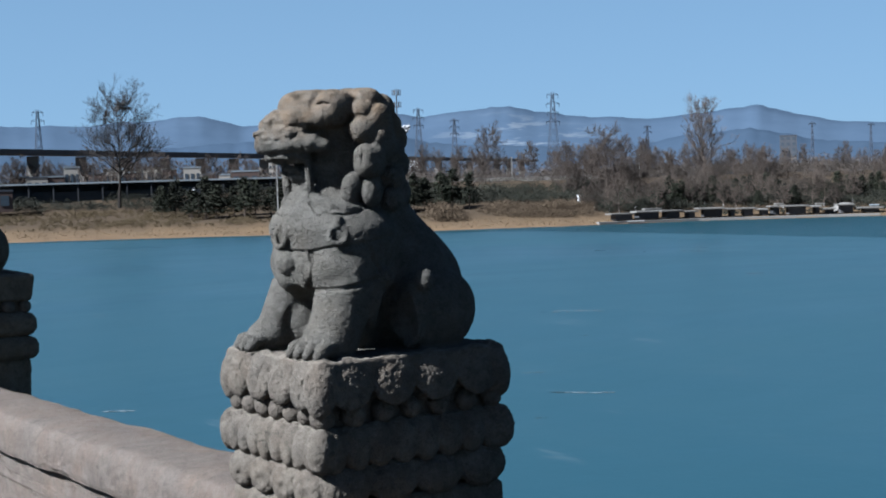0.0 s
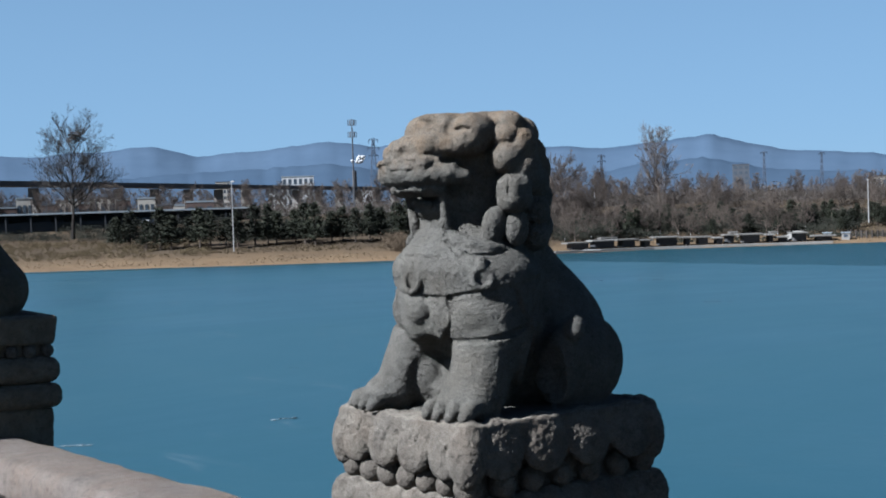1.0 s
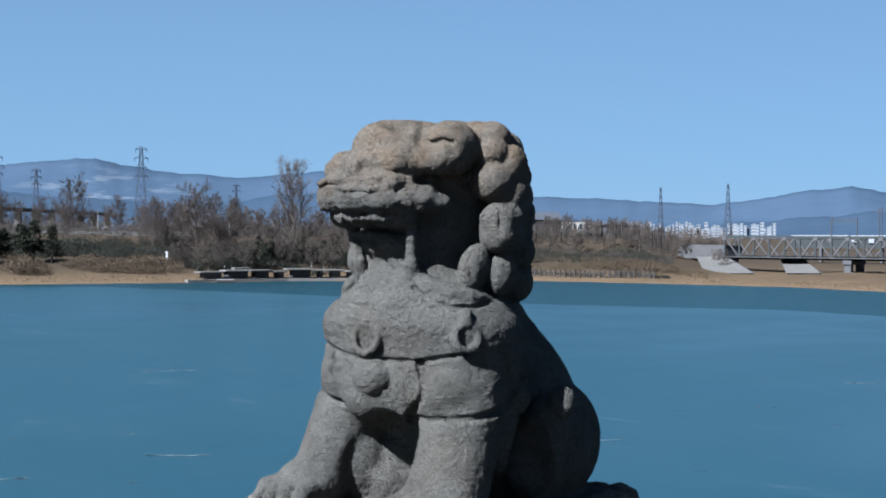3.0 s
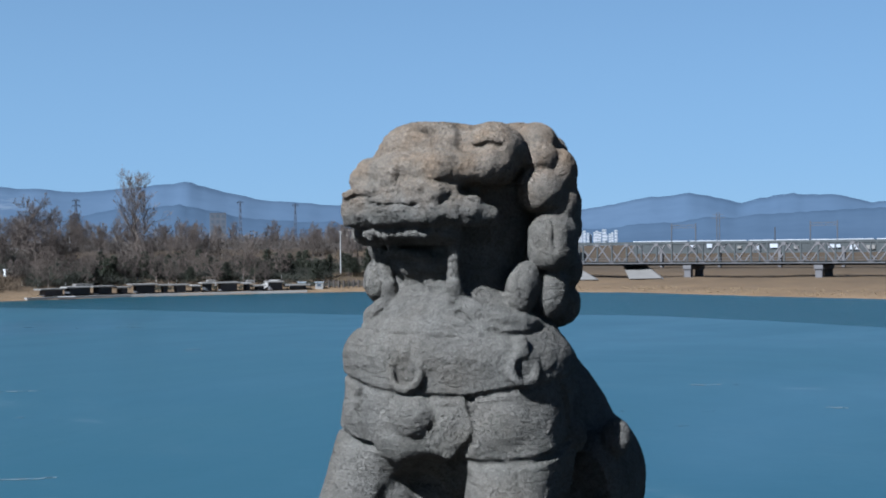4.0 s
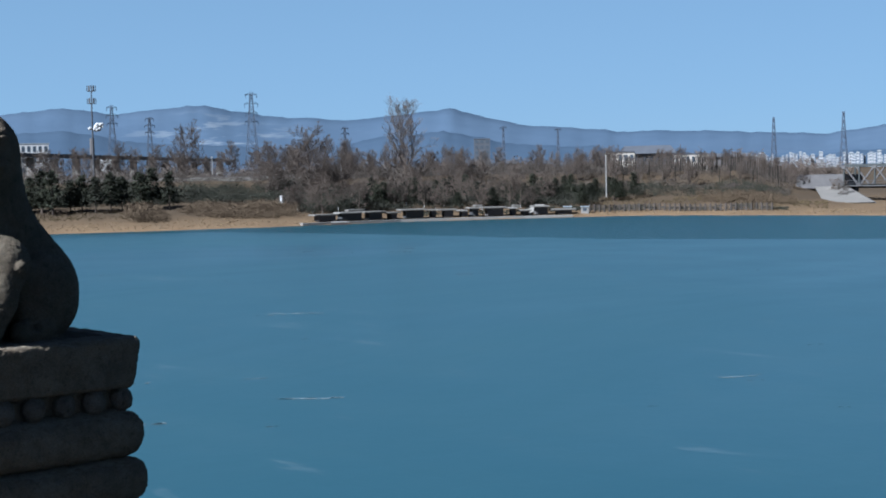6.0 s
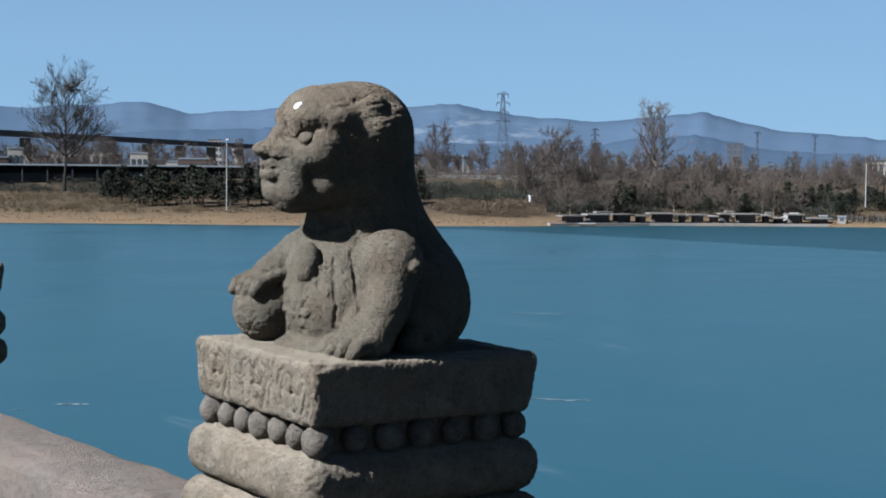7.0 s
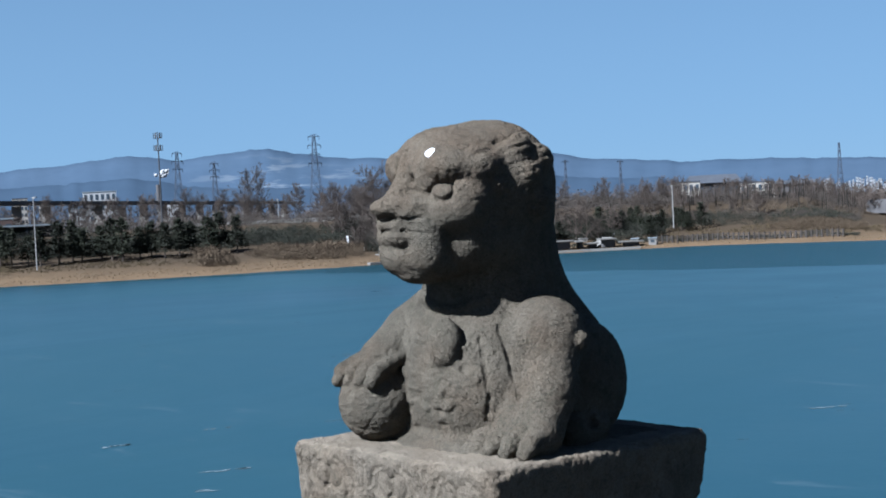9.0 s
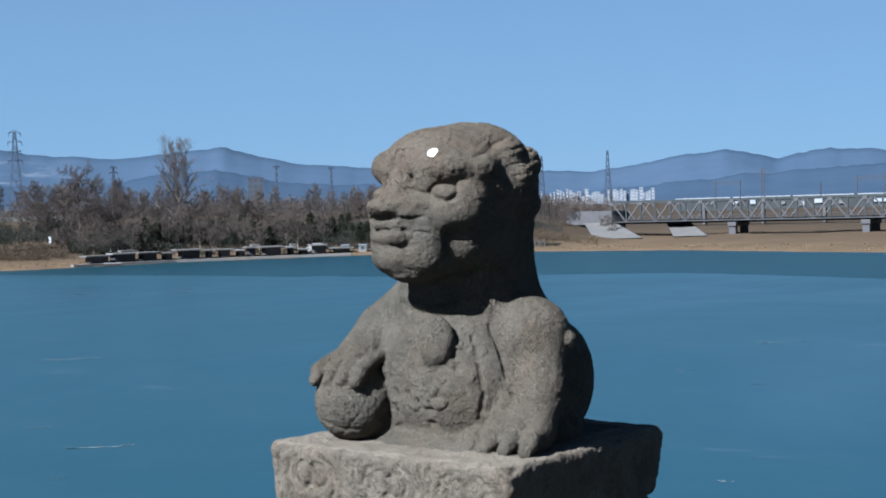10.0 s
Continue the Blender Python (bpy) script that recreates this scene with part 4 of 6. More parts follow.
    c.limb(h(0, -0.022, 0.232), (0.008, 0.004, 0.150), 0.053, 0.048, 0.018)
    c.block(h(0, 0.012, 0.2060), (0.050, 0.040, 0.044), 0.024, 0.010)
    knob(0, 0.004, 0.190, (0.047, 0.048, 0.040), k=0.010)
    # brows: two swelling lobes with a frown between them
    knob(0.030, 0.040, 0.2470, (0.030, 0.025, 0.0185), (-16, 0, -10), 0.003)
    knob(-0.029, 0.040, 0.2470, (0.029, 0.025, 0.0185), (-16, 0, 10), 0.003)
    knob(0.050, 0.020, 0.2440, (0.015, 0.022, 0.016), k=0.006)
    knob(-0.044, 0.018, 0.2430, (0.013, 0.020, 0.015), k=0.006)
    for u in (-0.006, 0.006):
        c.line([face(u * 0.7, 0.262), face(u, 0.250), face(u * 1.5, 0.238)], 0.0022, 0.002)
    # cheeks and eyes
    for q in (1, -1):
        knob(q * 0.036, 0.036, 0.2090, (0.026, 0.026, 0.019), (0, 0, -q * 18), 0.006)
        knob(q * 0.053, 0.030, 0.2180, (0.0110, 0.020, 0.0200), k=0.004)
        knob(q * 0.040, 0.0470, 0.2250, (0.0150, 0.0120, 0.0085), (0, q * 5, -q * 26), 0.0006)
        for arc in (((-0.015, 0.2250), (-0.008, 0.2315), (0.002, 0.2335), (0.011, 0.2310), (0.016, 0.2255)), ((-0.015, 0.2250), (-0.007, 0.2185), (0.003, 0.2165), (0.011, 0.2190), (0.016, 0.2240))):
            c.line([face(q * (0.040 + u), z, q * 0.35) for u, z in arc], 0.0013, 0.0008)
        knob(q * 0.016, 0.070, 0.2370, (0.0035, 0.008, 0.0050), (0, q * 12, 0), 0.003, True)
    # broad flat nose that runs out over the lips like a beak
    bar((0, 0.054, 0.2500), (0, 0.074, 0.2200), 0.0090, 0.0110, 0.005)
    knob(0, 0.060, 0.2130, (0.036, 0.030, 0.0120), (-8, 0, 0), 0.004)
    knob(0, 0.0830, 0.2130, (0.0190, 0.0150, 0.0085), (-10, 0, 0), 0.004)
    for q in (1, -1):
        knob(q * 0.0190, 0.0700, 0.2090, (0.0115, 0.0140, 0.0075), k=0.003)
        c.line([face(q * 0.012, 0.2160), face(q * 0.017, 0.2135), face(q * 0.018, 0.2080)], 0.0011, 0.0012)
    # thick lips and a heavy round chin
    c.block(h(0, 0.048, 0.1880), (0.036, 0.032, 0.033), 0.018, 0.006)
    for z, v, r in ((0.1990, 0.0850, 0.0068), (0.1895, 0.0840, 0.0078)):
        bar((-0.030, v - 0.026, z - 0.002), (-0.014, v - 0.005, z), r * 0.8, r, 0.002)
        bar((-0.014, v - 0.005, z), (0.014, v - 0.005, z), r, r, 0.002)
        bar((0.014, v - 0.005, z), (0.030, v - 0.026, z - 0.002), r, r * 0.8, 0.002)
    knob(0, 0.0580, 0.1740, (0.0330, 0.0240, 0.0170), (8, 0, 0), 0.004)
    knob(0, 0.0440, 0.1630, (0.0310, 0.0290, 0.0150), (14, 0, 0), 0.006)
    for pts, r in ((((-0.034, 0.1905), (-0.018, 0.1940), (0, 0.1945), (0.018, 0.1940), (0.034, 0.1905)), 0.0014), (((-0.030, 0.2045), (-0.014, 0.2050), (0, 0.2050), (0.014, 0.2050), (0.030, 0.2045)), 0.0013)):
        c.line([face(u, z, u * 8) for u, z in pts], r, 0.0012)
    # tufts of hair before and behind the ear, with combed grooves
    for q in (1, -1):
        for u, v, z, r in ((0.053, 0.006, 0.2290, 0.0100), (0.060, -0.024, 0.2360, 0.0140), (0.057, -0.020, 0.2580, 0.0150), (0.060, -0.036, 0.2140, 0.0150), (0.052, -0.040, 0.2480, 0.0160)):
            p = Vector(c.touch(h(q * u * 0.6, v, z), side * q, 0.07))
            c.ball(tuple(p - side * q * 0.0050), (0.0100, r, r), (0, 0, yaw), 0.002)
            for i in range(4):
                e = (i - 1.5) * r * 0.45
                c.line([c.touch(tuple(p + ahead * w + Vector((0, 0, e - 0.2 * w)) - side * q * 0.01), side * q + ahead * 0.2, 0.03) for w in (-r * 0.8, -r * 0.2, r * 0.7)], 0.0007, 0.0012)
    # worn parting over the crown, ridge of hair beside it
    c.line([c.touch(h(u, v, 0.26), (0, -0.2, 1)) for u, v in ((0.002, 0.046), (0.004, 0.024), (0.006, 0.000), (0.004, -0.030))], 0.0016, 0.008)
    c.line([c.touch(h(u, v, 0.25), (0.4, -0.2, 1)) for u, v in ((0.056, 0.028), (0.052, 0.012), (0.040, -0.002), (0.036, -0.026))], 0.0018, 0.004)
    c.line([c.touch(h(u, v, 0.25), (-0.4, -0.2, 1)) for u, v in ((-0.056, 0.028), (-0.052, 0.012), (-0.040, -0.002), (-0.036, -0.026))], 0.0018, 0.004)
    c.block((0.0, 0.01, -0.008), (0.100, 0.100, 0.009), 0.006, 0.006)
    return c.skin("lion_statue", 0.0006, 11.0)


# ---------------------------------------------------------------- balustrade
A_AT, B_AT, C_AT = Vector((-0.125, 0.140, 1.180)), Vector((-2.020, 0.130, 1.207)), Vector((-3.715, 0.145, 1.214))
HALF_X, HALF_Y = 0.131, 0.150


def slab_mesh(high, petals):
    """The top slab: on one pillar hung with carved petals, on the others plain with incised scrolls."""
    c = Carving((-0.15, -0.165, -high - 0.018), (0.15, 0.165, 0.010), 0.002)
    if petals:
        c.block((0, 0, -high * 0.5), (HALF_X - 0.010, HALF_Y - 0.010, high * 0.5), 0.010, 0.004, taper=2.0)
        for s in (1, -1):
            for i in range(4):
                x = (i - 1.5) * 0.060
                c.ball((x, s * (HALF_Y - 0.009), -high * 0.50), (0.0315, 0.0150, 0.0345), (s * 14, 0, 0), 0.0012)
                c.ball((s * (HALF_X - 0.004), x * 1.1, -high * 0.50), (0.0090, 0.0345, 0.0345), (0, s * -14, 0), 0.0012)
            for q in (1, -1):
                c.ball((q * (HALF_X - 0.013), s * (HALF_Y - 0.014), -high * 0.56), (0.0215, 0.0215, 0.0400), (s * 8, -q * 8, 0), 0.0015)
        c.block((0, 0, -0.008), (HALF_X - 0.003, HALF_Y - 0.003, 0.009), 0.004, 0.003)
        # turned-over edges and folds of the petals
        for i in range(4):
            x = (i - 1.5) * 0.060
            for dx in (-0.011, 0.013):
                c.line([c.touch((x + dx * f, -0.10, z), (0, -1, 0), 0.07) for f, z in ((1.2, -0.012), (1.0, -0.030), (0.5, -0.046))], 0.0016, 0.0012)
            c.ball(c.touch((x + 0.004, -0.10, -0.022), (0, -1, 0), 0.07), (0.009, 0.003, 0.006), (0, 20, 0), 0.002, i % 2 == 0)
    else:
        c.block((0, 0, -high * 0.5), (HALF_X, HALF_Y, high * 0.5), 0.009, 0.004, taper=0.6)
        y = -0.10
        on = lambda pts: [c.touch((u, y, w), (0, -1, 0), 0.07) for u, w in pts]
        for x in (-0.082, 0.006, 0.088):
            for dx, dz, r in ((-0.009, -0.026, 0.0105), (0.009, -0.026, 0.0105), (0.0, -0.044, 0.0095)):
                c.line(on([(x + dx + r * math.cos(t), dz + r * math.sin(t)) for t in np.linspace(0, 6.283, 13)]), 0.0021, 0.0010)
            for q in (1, -1):
                c.line(on([(x + q * 0.012, -0.010), (x + q * 0.024, -0.016), (x + q * 0.029, -0.030), (x + q * 0.022, -0.048), (x + q * 0.014, -0.060)]), 0.0022, 0.0012)
                c.line(on([(x + q * 0.036, -0.008), (x + q * 0.038, -0.030), (x + q * 0.030, -0.058)]), 0.0019, 0.0012)
        rng = random.Random(6)
        for _ in range(26):
            s, f = rng.choice((1, -1)), rng.uniform(-1, 1)
            p = (f * HALF_X, s * HALF_Y, rng.choice((0, -high))) if rng.random() < 0.5 else (s * HALF_X, f * HALF_Y, rng.choice((0, -high)))
            c.ball(p, (rng.uniform(0.004, 0.016), rng.uniform(0.003, 0.007), rng.uniform(0.003, 0.006)), (0, 0, 0 if abs(p[1]) == HALF_Y else 90), 0.004, True)
    return c.skin("slab", 0.0012, 5.0 if petals else 9.0)


def cushion_mesh(top, high, ribs, swell):
    """A swelling tier below the beads, ribbed like petals or smooth."""
    hx, hy = HALF_X - 0.002, HALF_Y - 0.002
    c = Carving((-0.16, -0.18, top - high - 0.012), (0.16, 0.18, top + 0.012), 0.0025)
    c.block((0, 0, top - high / 2), (hx - 0.001, hy - 0.001, high / 2), high * 0.38, 0.004)
    if ribs:
        n = ribs
        for i in range(n):
            t = (i - (n - 1) / 2) / n * 2
            for s in (1, -1):
                c.ball((t * (hx - 0.004), s * (hy - 0.008), top - high / 2), (hx / n * 1.2, 0.008 + swell, high * 0.54), (s * 10, 8, 0), 0.002)
                c.ball((s * (hx - 0.008), t * (hy - 0.004), top - high / 2), (0.008 + swell, hy / n * 1.2, high * 0.54), (0, s * -10, 0), 0.002)
        for q in (1, -1):
            for s in (1, -1):
                c.ball((q * (hx - 0.006), s * (hy - 0.006), top - high / 2), (0.018, 0.018, high * 0.54), k=0.003)
    else:
        c.block((0, 0, top - high / 2), (hx + swell, hy + swell, high * 0.46), high * 0.40, 0.006)
    return c.skin("cushion", 0.0014, top * 50)


def scallop_mesh(top, high):
    """The lowest tier: hanging petals, broken here and there."""
    hx, hy = HALF_X - 0.002, HALF_Y - 0.002
    c = Carving((-0.16, -0.18, top - high - 0.02), (0.16, 0.18, top + 0.012), 0.003)
    c.block((0, 0, top - high * 0.4), (hx - 0.004, hy - 0.004, high * 0.4), 0.010, 0.004)
    for i in range(4):
        t = (i - 1.5) * 0.5
        for s in (1, -1):
            c.ball((t * (hx - 0.006), s * (hy - 0.006), top - high * 0.5), (hx * 0.25, 0.016, high * 0.52), (s * 6, 0, 0), 0.003)
            c.ball((s * (hx - 0.006), t * (hy - 0.006), top - high * 0.5), (0.016, hy * 0.25, high * 0.52), (0, s * -6, 0), 0.003)
            c.ball((t * (hx - 0.006) + 0.012, s * (hy + 0.012), top - high * 0.62), (0.009, 0.008, 0.010), k=0.003, cut=True)
    return c.skin("petal_tier", 0.0018, 31.0)


def bead_mesh(r):
    bm = bmesh.new()
    bmesh.ops.create_icosphere(bm, subdivisions=2, radius=r)
    for v in bm.verts:
        v.co *= 1 + 0.10 * noise.noise(v.co * 60)
        v.co.z *= 1.05
    return from_bm("bead", bm, True)


def shaft_mesh(top, foot):
    c = Carving((-0.15, -0.165, foot - 0.012), (0.15, 0.165, top + 0.012), 0.006)
    c.block((0, 0, (top + foot) / 2), (HALF_X - 0.004, HALF_Y - 0.004, (top - foot) / 2), 0.012, 0.006)
    for s in (1, -1):
        for x in (-0.085, 0.085):
            c.line([(x, s * (HALF_Y - 0.004), top - 0.05), (x, s * (HALF_Y - 0.004), foot + 0.1)], 0.006, 0.004)
    return c.skin("shaft", 0.002, 21.0)


BEAD = bead_mesh(0.0165)
SLAB_PETAL, SLAB_PLAIN = slab_mesh(0.056, True), slab_mesh(0.066, False)


def pillar(at, petals, label):
    lean = Matrix.Identity(4) if petals else pose(0.003, 0, 0.008, -1.4, 1.2)
    p = thing("balustrade_pillar", Matrix.Translation(at) @ lean @ Matrix.Diagonal((1, 1, 1, 1) if petals else (0.945, 0.955, 1, 1)), label, "pillar", "balustrade pillars")
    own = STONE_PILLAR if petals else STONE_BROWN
    part("slab", SLAB_PETAL if petals else SLAB_PLAIN, own, p)
    high = 0.056 if petals else 0.066
    z = -high - 0.014
    core = Carving((-0.14, -0.16, z - 0.03), (0.14, 0.16, z + 0.03), 0.004)
    core.block((0, 0, z), (HALF_X - 0.022, HALF_Y - 0.024, 0.022), 0.006, 0.003)
    part("neck", core.skin("neck", 0.001, 2.0), own, p)
    rng = random.Random(8 if petals else 5)
    for s in (1, -1):
        for i in range(7):
            t = (i - 3) / 3
            for q in (Vector((t * (HALF_X - 0.018), s * (HALF_Y - 0.018), z)), Vector((s * (HALF_X - 0.016), t * (HALF_Y - 0.018), z))):
                k = rng.uniform(0.86, 1.06)
                part("bead", BEAD, own, p, m=Matrix.Translation(q) @ Matrix.Rotation(rng.uniform(0, 6), 4, "Z") @ Matrix.Diagonal((k, k, k, 1)))
    z -= 0.013
    part("cushion", cushion_mesh(z, 0.056 if petals else 0.062, 8 if petals else 0, 0.006 if petals else 0.012), own, p)
    z -= 0.054 if petals else 0.060
    part("petal_tier", scallop_mesh(z, 0.05) if petals else cushion_mesh(z, 0.060, 0, 0.016), own, p)
    z -= 0.046 if petals else 0.056
    part("shaft", shaft_mesh(z, -at.z), own, p)
    return p


pillar(A_AT, True, "grey stone balustrade pillar carved with lotus petals and beads")
pillar(B_AT, False, "brown-grey stone balustrade pillar with incised scrolls and beads")
pillar(C_AT, False, "dark stone balustrade pillar further along the bridge")

lion_a = part("lion_statue", lion_with_bell(), STONE_A, m=Matrix.Translation(A_AT))
tagged(lion_a, "weathered grey stone lion with curled mane, harness and chest bell", "statue", "pillar lions")
ball_lion = lion_with_ball()
lion_b = part("lion_statue", ball_lion, STONE_B, m=Matrix.Translation(B_AT + Vector((0, 0, 0.005))))
tagged(lion_b, "brownish stone lion, paw on a ball, white chip on brow", "statue", "pillar lions")
lion_c = part("lion_statue", lion_with_ball(0.003), STONE_B, m=Matrix.Translation(C_AT + Vector((-0.035, 0, 0.004))))
tagged(lion_c, "small stone lion in shadow on a further pillar", "statue", "pillar lions")


def panel(x0, x1, z0, z1, worn, label):
    """A solid stone balustrade panel with a rounded coping, a proud fascia and a sunk field; x0 to x1, top at z0 to z1."""
    prof = [(0.180, 0.0), (0.180, -0.035), (0.178, -0.012), (0.172, -0.003), (0.150, 0.0), (0.110, 0.001), (0.075, 0.0), (0.048 + worn, -0.002), (0.038 + worn * 0.4, -0.006), (0.031, -0.016), (0.027, -0.030),
            (0.025, -0.070), (0.030, -0.082), (0.046, -0.088), (0.050, -0.094), (0.050, -0.30), (0.050, -0.60), (0.030, -0.62), (0.030, -0.98), (0.195, -0.98), (0.195, -0.60), (0.180, -0.58)][1:]
    n = 90
    verts, faces = [], []
    for i in range(n + 1):
        f = i / n
        x = x0 + (x1 - x0) * f
        top = z0 + (z1 - z0) * f
        for j, (y, z) in enumerate(prof):
            w = 0.0035 * noise.noise((x * 9, j * 0.7, 1)) + 0.0015 * noise.noise((x * 40, j * 3.1, 4))
            foot = max(top + z, 0.0)
            verts.append((x, y + w, foot + (w if z > -0.5 else 0)))
    m = len(prof)
    for i in range(n):
        for j in range(m):
            k = (j + 1) % m
            faces.append((i * m + j, i * m + k, (i + 1) * m + k, (i + 1) * m + j))
    faces += [tuple(range(m - 1, -1, -1)), tuple(n * m + j for j in range(m))]
    ob = thing("balustrade_panel", None, label, "panel", "balustrade panels")
    me = mesh_from("slab", verts, faces, True)
    me.set_sharp_from_angle(angle=radians(28))
    part("slab", me, STONE_PANEL, ob)
    bm = bmesh.new()
    low, a, b = (z0 + z1) / 2 - 0.14, x0 + 0.09, x1 - 0.09
    add_box(bm, ((a + b) / 2, 0.049, low), (b - a, 0.008, 0.018), 0, 0.003)
    add_box(bm, ((a + b) / 2, 0.049, low - 0.42), (b - a, 0.008, 0.018), 0, 0.003)
    for x in (a, b):
        add_box(bm, (x, 0.049, low - 0.21), (0.018, 0.008, 0.40), 0, 0.003)
    for k in range(5):
        x = a + (b - a) * (k + 0.5) / 5
        for r in (0.085, 0.05):
            for i in range(14):
                t, u = 2 * math.pi * i / 14, 2 * math.pi * (i + 1) / 14
                p, q = Vector((x + r * math.cos(t), 0.049, low - 0.21 + 1.6 * r * math.sin(t))), Vector((x + r * math.cos(u), 0.049, low - 0.21 + 1.6 * r * math.sin(u)))
                d = q - p
                mm = Matrix.Translation((p + q) / 2) @ Matrix.Rotation(-math.atan2(d.z, d.x), 4, "Y") @ Matrix.Diagonal((d.length * 1.05, 0.006, 0.012, 1))
                bmesh.ops.create_cube(bm, size=1, matrix=mm)
    part("relief", bm, STONE_PANEL, ob)
    return ob


panel(A_AT.x - HALF_X + 0.014, B_AT.x + HALF_X - 0.014, 0.966, 0.943, 0.0, "pale pinkish stone balustrade panel with a rounded coping")
panel(B_AT.x - HALF_X + 0.014, C_AT.x + HALF_X - 0.014, 0.975, 0.955, 0.022, "pale stone balustrade panel with a worn round coping")
panel(C_AT.x - HALF_X + 0.014, C_AT.x - 1.77, 0.98, 0.96, 0.0, "pale stone balustrade panel of the old bridge")
panel(1.77, A_AT.x + HALF_X - 0.014, 0.955, 0.955, 0.0, "pale stone balustrade panel beside the carved pillar")


def build_bridge():
    """The bridge itself: deck paving, edge course and side wall down to the river."""
    bm = bmesh.new()
    add_box(bm, (-2, -3.9, -0.30), (60, 8.6, 0.55))
    deck = tagged(part("floor", bm, STONE_DECK), "worn stone paving of the old bridge", "floor", kind="structure")
    bm = bmesh.new()
    add_box(bm, (-2, 0.14, -0.075), (60, 0.5, 0.15), 0, 0.01)
    tagged(part("trim_edge_course", bm, STONE_DECK), "stone edge course under the balustrade", "edge course", kind="structure")
    bm = bmesh.new()
    add_box(bm, (-2, -3.9, -4.9), (60, 8.4, 8.6))
    tagged(part("wall_bridge_side", bm, STONE_DECK), "stone side of the bridge above the river", "bridge wall", kind="structure")
    v, f = [(-0.45, -0.3, 0), (0.45, -0.3, 0), (0.45, 0.3, 0), (-0.45, 0.3, 0), (-0.45, -0.3, -0.03), (0.45, -0.3, -0.03), (0.45, 0.3, -0.03), (-0.45, 0.3, -0.03)], \
           [(0, 1, 2, 3), (4, 5, 1, 0), (5, 6, 2, 1), (6, 7, 3, 2), (7, 4, 0, 3)]
    flag = mesh_from("flagstone", v, f)
    rng = random.Random(2)
    for i in range(14):
        for j in range(7):
            x, y = -6 + i * 0.92 + (j % 2) * 0.46, -0.45 - j * 0.62
            part("flagstone", flag, STONE_DECK, deck, m=pose(x, y, 0.004 + rng.uniform(0, 0.004), rng.uniform(-.3, .3), rng.uniform(-.3, .3), 0))


build_bridge()


# ---------------------------------------------------------------- plants
def add_twig(v, f, a, b, ra, rb):
    """A thin three-sided twig without caps."""
    d = (b - a).normalized()
    u = d.orthogonal().normalized()
    w = d.cross(u)
    n = len(v)
    for p, r in ((a, ra), (b, rb)):
        for t in (0.0, 2.094, 4.189):
            v.append(p + (u * math.cos(t) + w * math.sin(t)) * r)
    f.extend([(n, n + 1, n + 4, n + 3), (n + 1, n + 2, n + 5, n + 4), (n + 2, n, n + 3, n + 5)])


def bend(d, angle, rng):
    """A direction turned off d by about that many degrees, any way round."""
    u = d.orthogonal().normalized()
    w = d.cross(u)
    t = rng.uniform(0, 2 * math.pi)
    a = radians(angle * rng.uniform(0.6, 1.3))
    return (d * math.cos(a) + (u * math.cos(t) + w * math.sin(t)) * math.sin(a)).normalized()


def bare_tree_meshes(seed, high, spread, clear=0.2, limbs=14, thick=0.022):
    """Trunk with limbs, and a crown of fine bare twigs."""
    rng = random.Random(seed)
    tv, tf, cv, cf = [], [], [], []
    p, d, r = Vector((0, 0, -0.3)), Vector((0, 0, 1)), high * thick
    spine, n = [], 9
    for i in range(n):
        q = p + (d + Vector((rng.uniform(-.07, .07), rng.uniform(-.07, .07), 0))) * (high * 0.92 / n)
        r2 = r * 0.80
        add_tube(tv, tf, p, q, r, r2, 6)
        spine.append((p, q, r))
        p, r = q, r2
    def branch(a, d, length, rad, level):
        b = a + d * length * 0.5
        d2 = (bend(d, 14, rng) + Vector((0, 0, 0.12))).normalized()
        c = b + d2 * length * 0.5
        if level == 1:
            add_tube(tv, tf, a, b, rad, rad * 0.75, 5)
            add_tube(tv, tf, b, c, rad * 0.75, rad * 0.45, 4)
        elif level == 2:
            add_twig(cv, cf, a, b, rad, rad * 0.75)
            add_twig(cv, cf, b, c, rad * 0.75, rad * 0.4)
        else:
            side = d.cross(Vector((rng.uniform(-1, 1), rng.uniform(-1, 1), rng.uniform(-1, 1)))).normalized() * rad
            k = len(cv)
            cv.extend((a - side, a + side, c))
            cf.append((k, k + 1, k + 2))
        if level >= 4:
            return
        for _ in range((0, 7, 8, 7)[level]):
            t = rng.uniform(0.25, 1.0)
            s = a.lerp(b, t * 2) if t < 0.5 else b.lerp(c, t * 2 - 1)
            branch(s, (bend(d2, 38, rng) + Vector((0, 0, 0.16))).normalized(), length * rng.uniform(0.38, 0.58), max(rad * 0.45, 0.022), level + 1)
    for i in range(limbs):
        f = clear + (0.98 - clear) * (i + rng.random()) / limbs
        a, b, rr = spine[min(int(f * n), n - 1)]
        s = a.lerp(b, (f * n) % 1)
        t = i * 2.4 + rng.uniform(-.4, .4)
        up = 0.55 + 0.7 * f
        d = Vector((math.cos(t) * spread, math.sin(t) * spread, up)).normalized()
        branch(s, d, high * (0.42 - 0.24 * abs(f - 0.35)) * rng.uniform(0.75, 1.1), rr * 0.55, 1)
    return mesh_from("trunk", tv, tf), mesh_from("crown", cv, cf)


def bare_tree(meshes, twig, m, label, group, white=False, bark=BARK):
    ob = thing("bare_tree", m, label, "tree", group)
    part("trunk", meshes[0], bark, ob)
    part("crown", meshes[1], twig, ob)
    if white:
        v, f = [], []
        add_tube(v, f, (0, 0, 0), (0, 0, 1.3), 0.20, 0.18, 8)
        part("painted_base", mesh_from("painted_base", v, f), WHITE, ob, "whitewashed trunk base")
    return ob


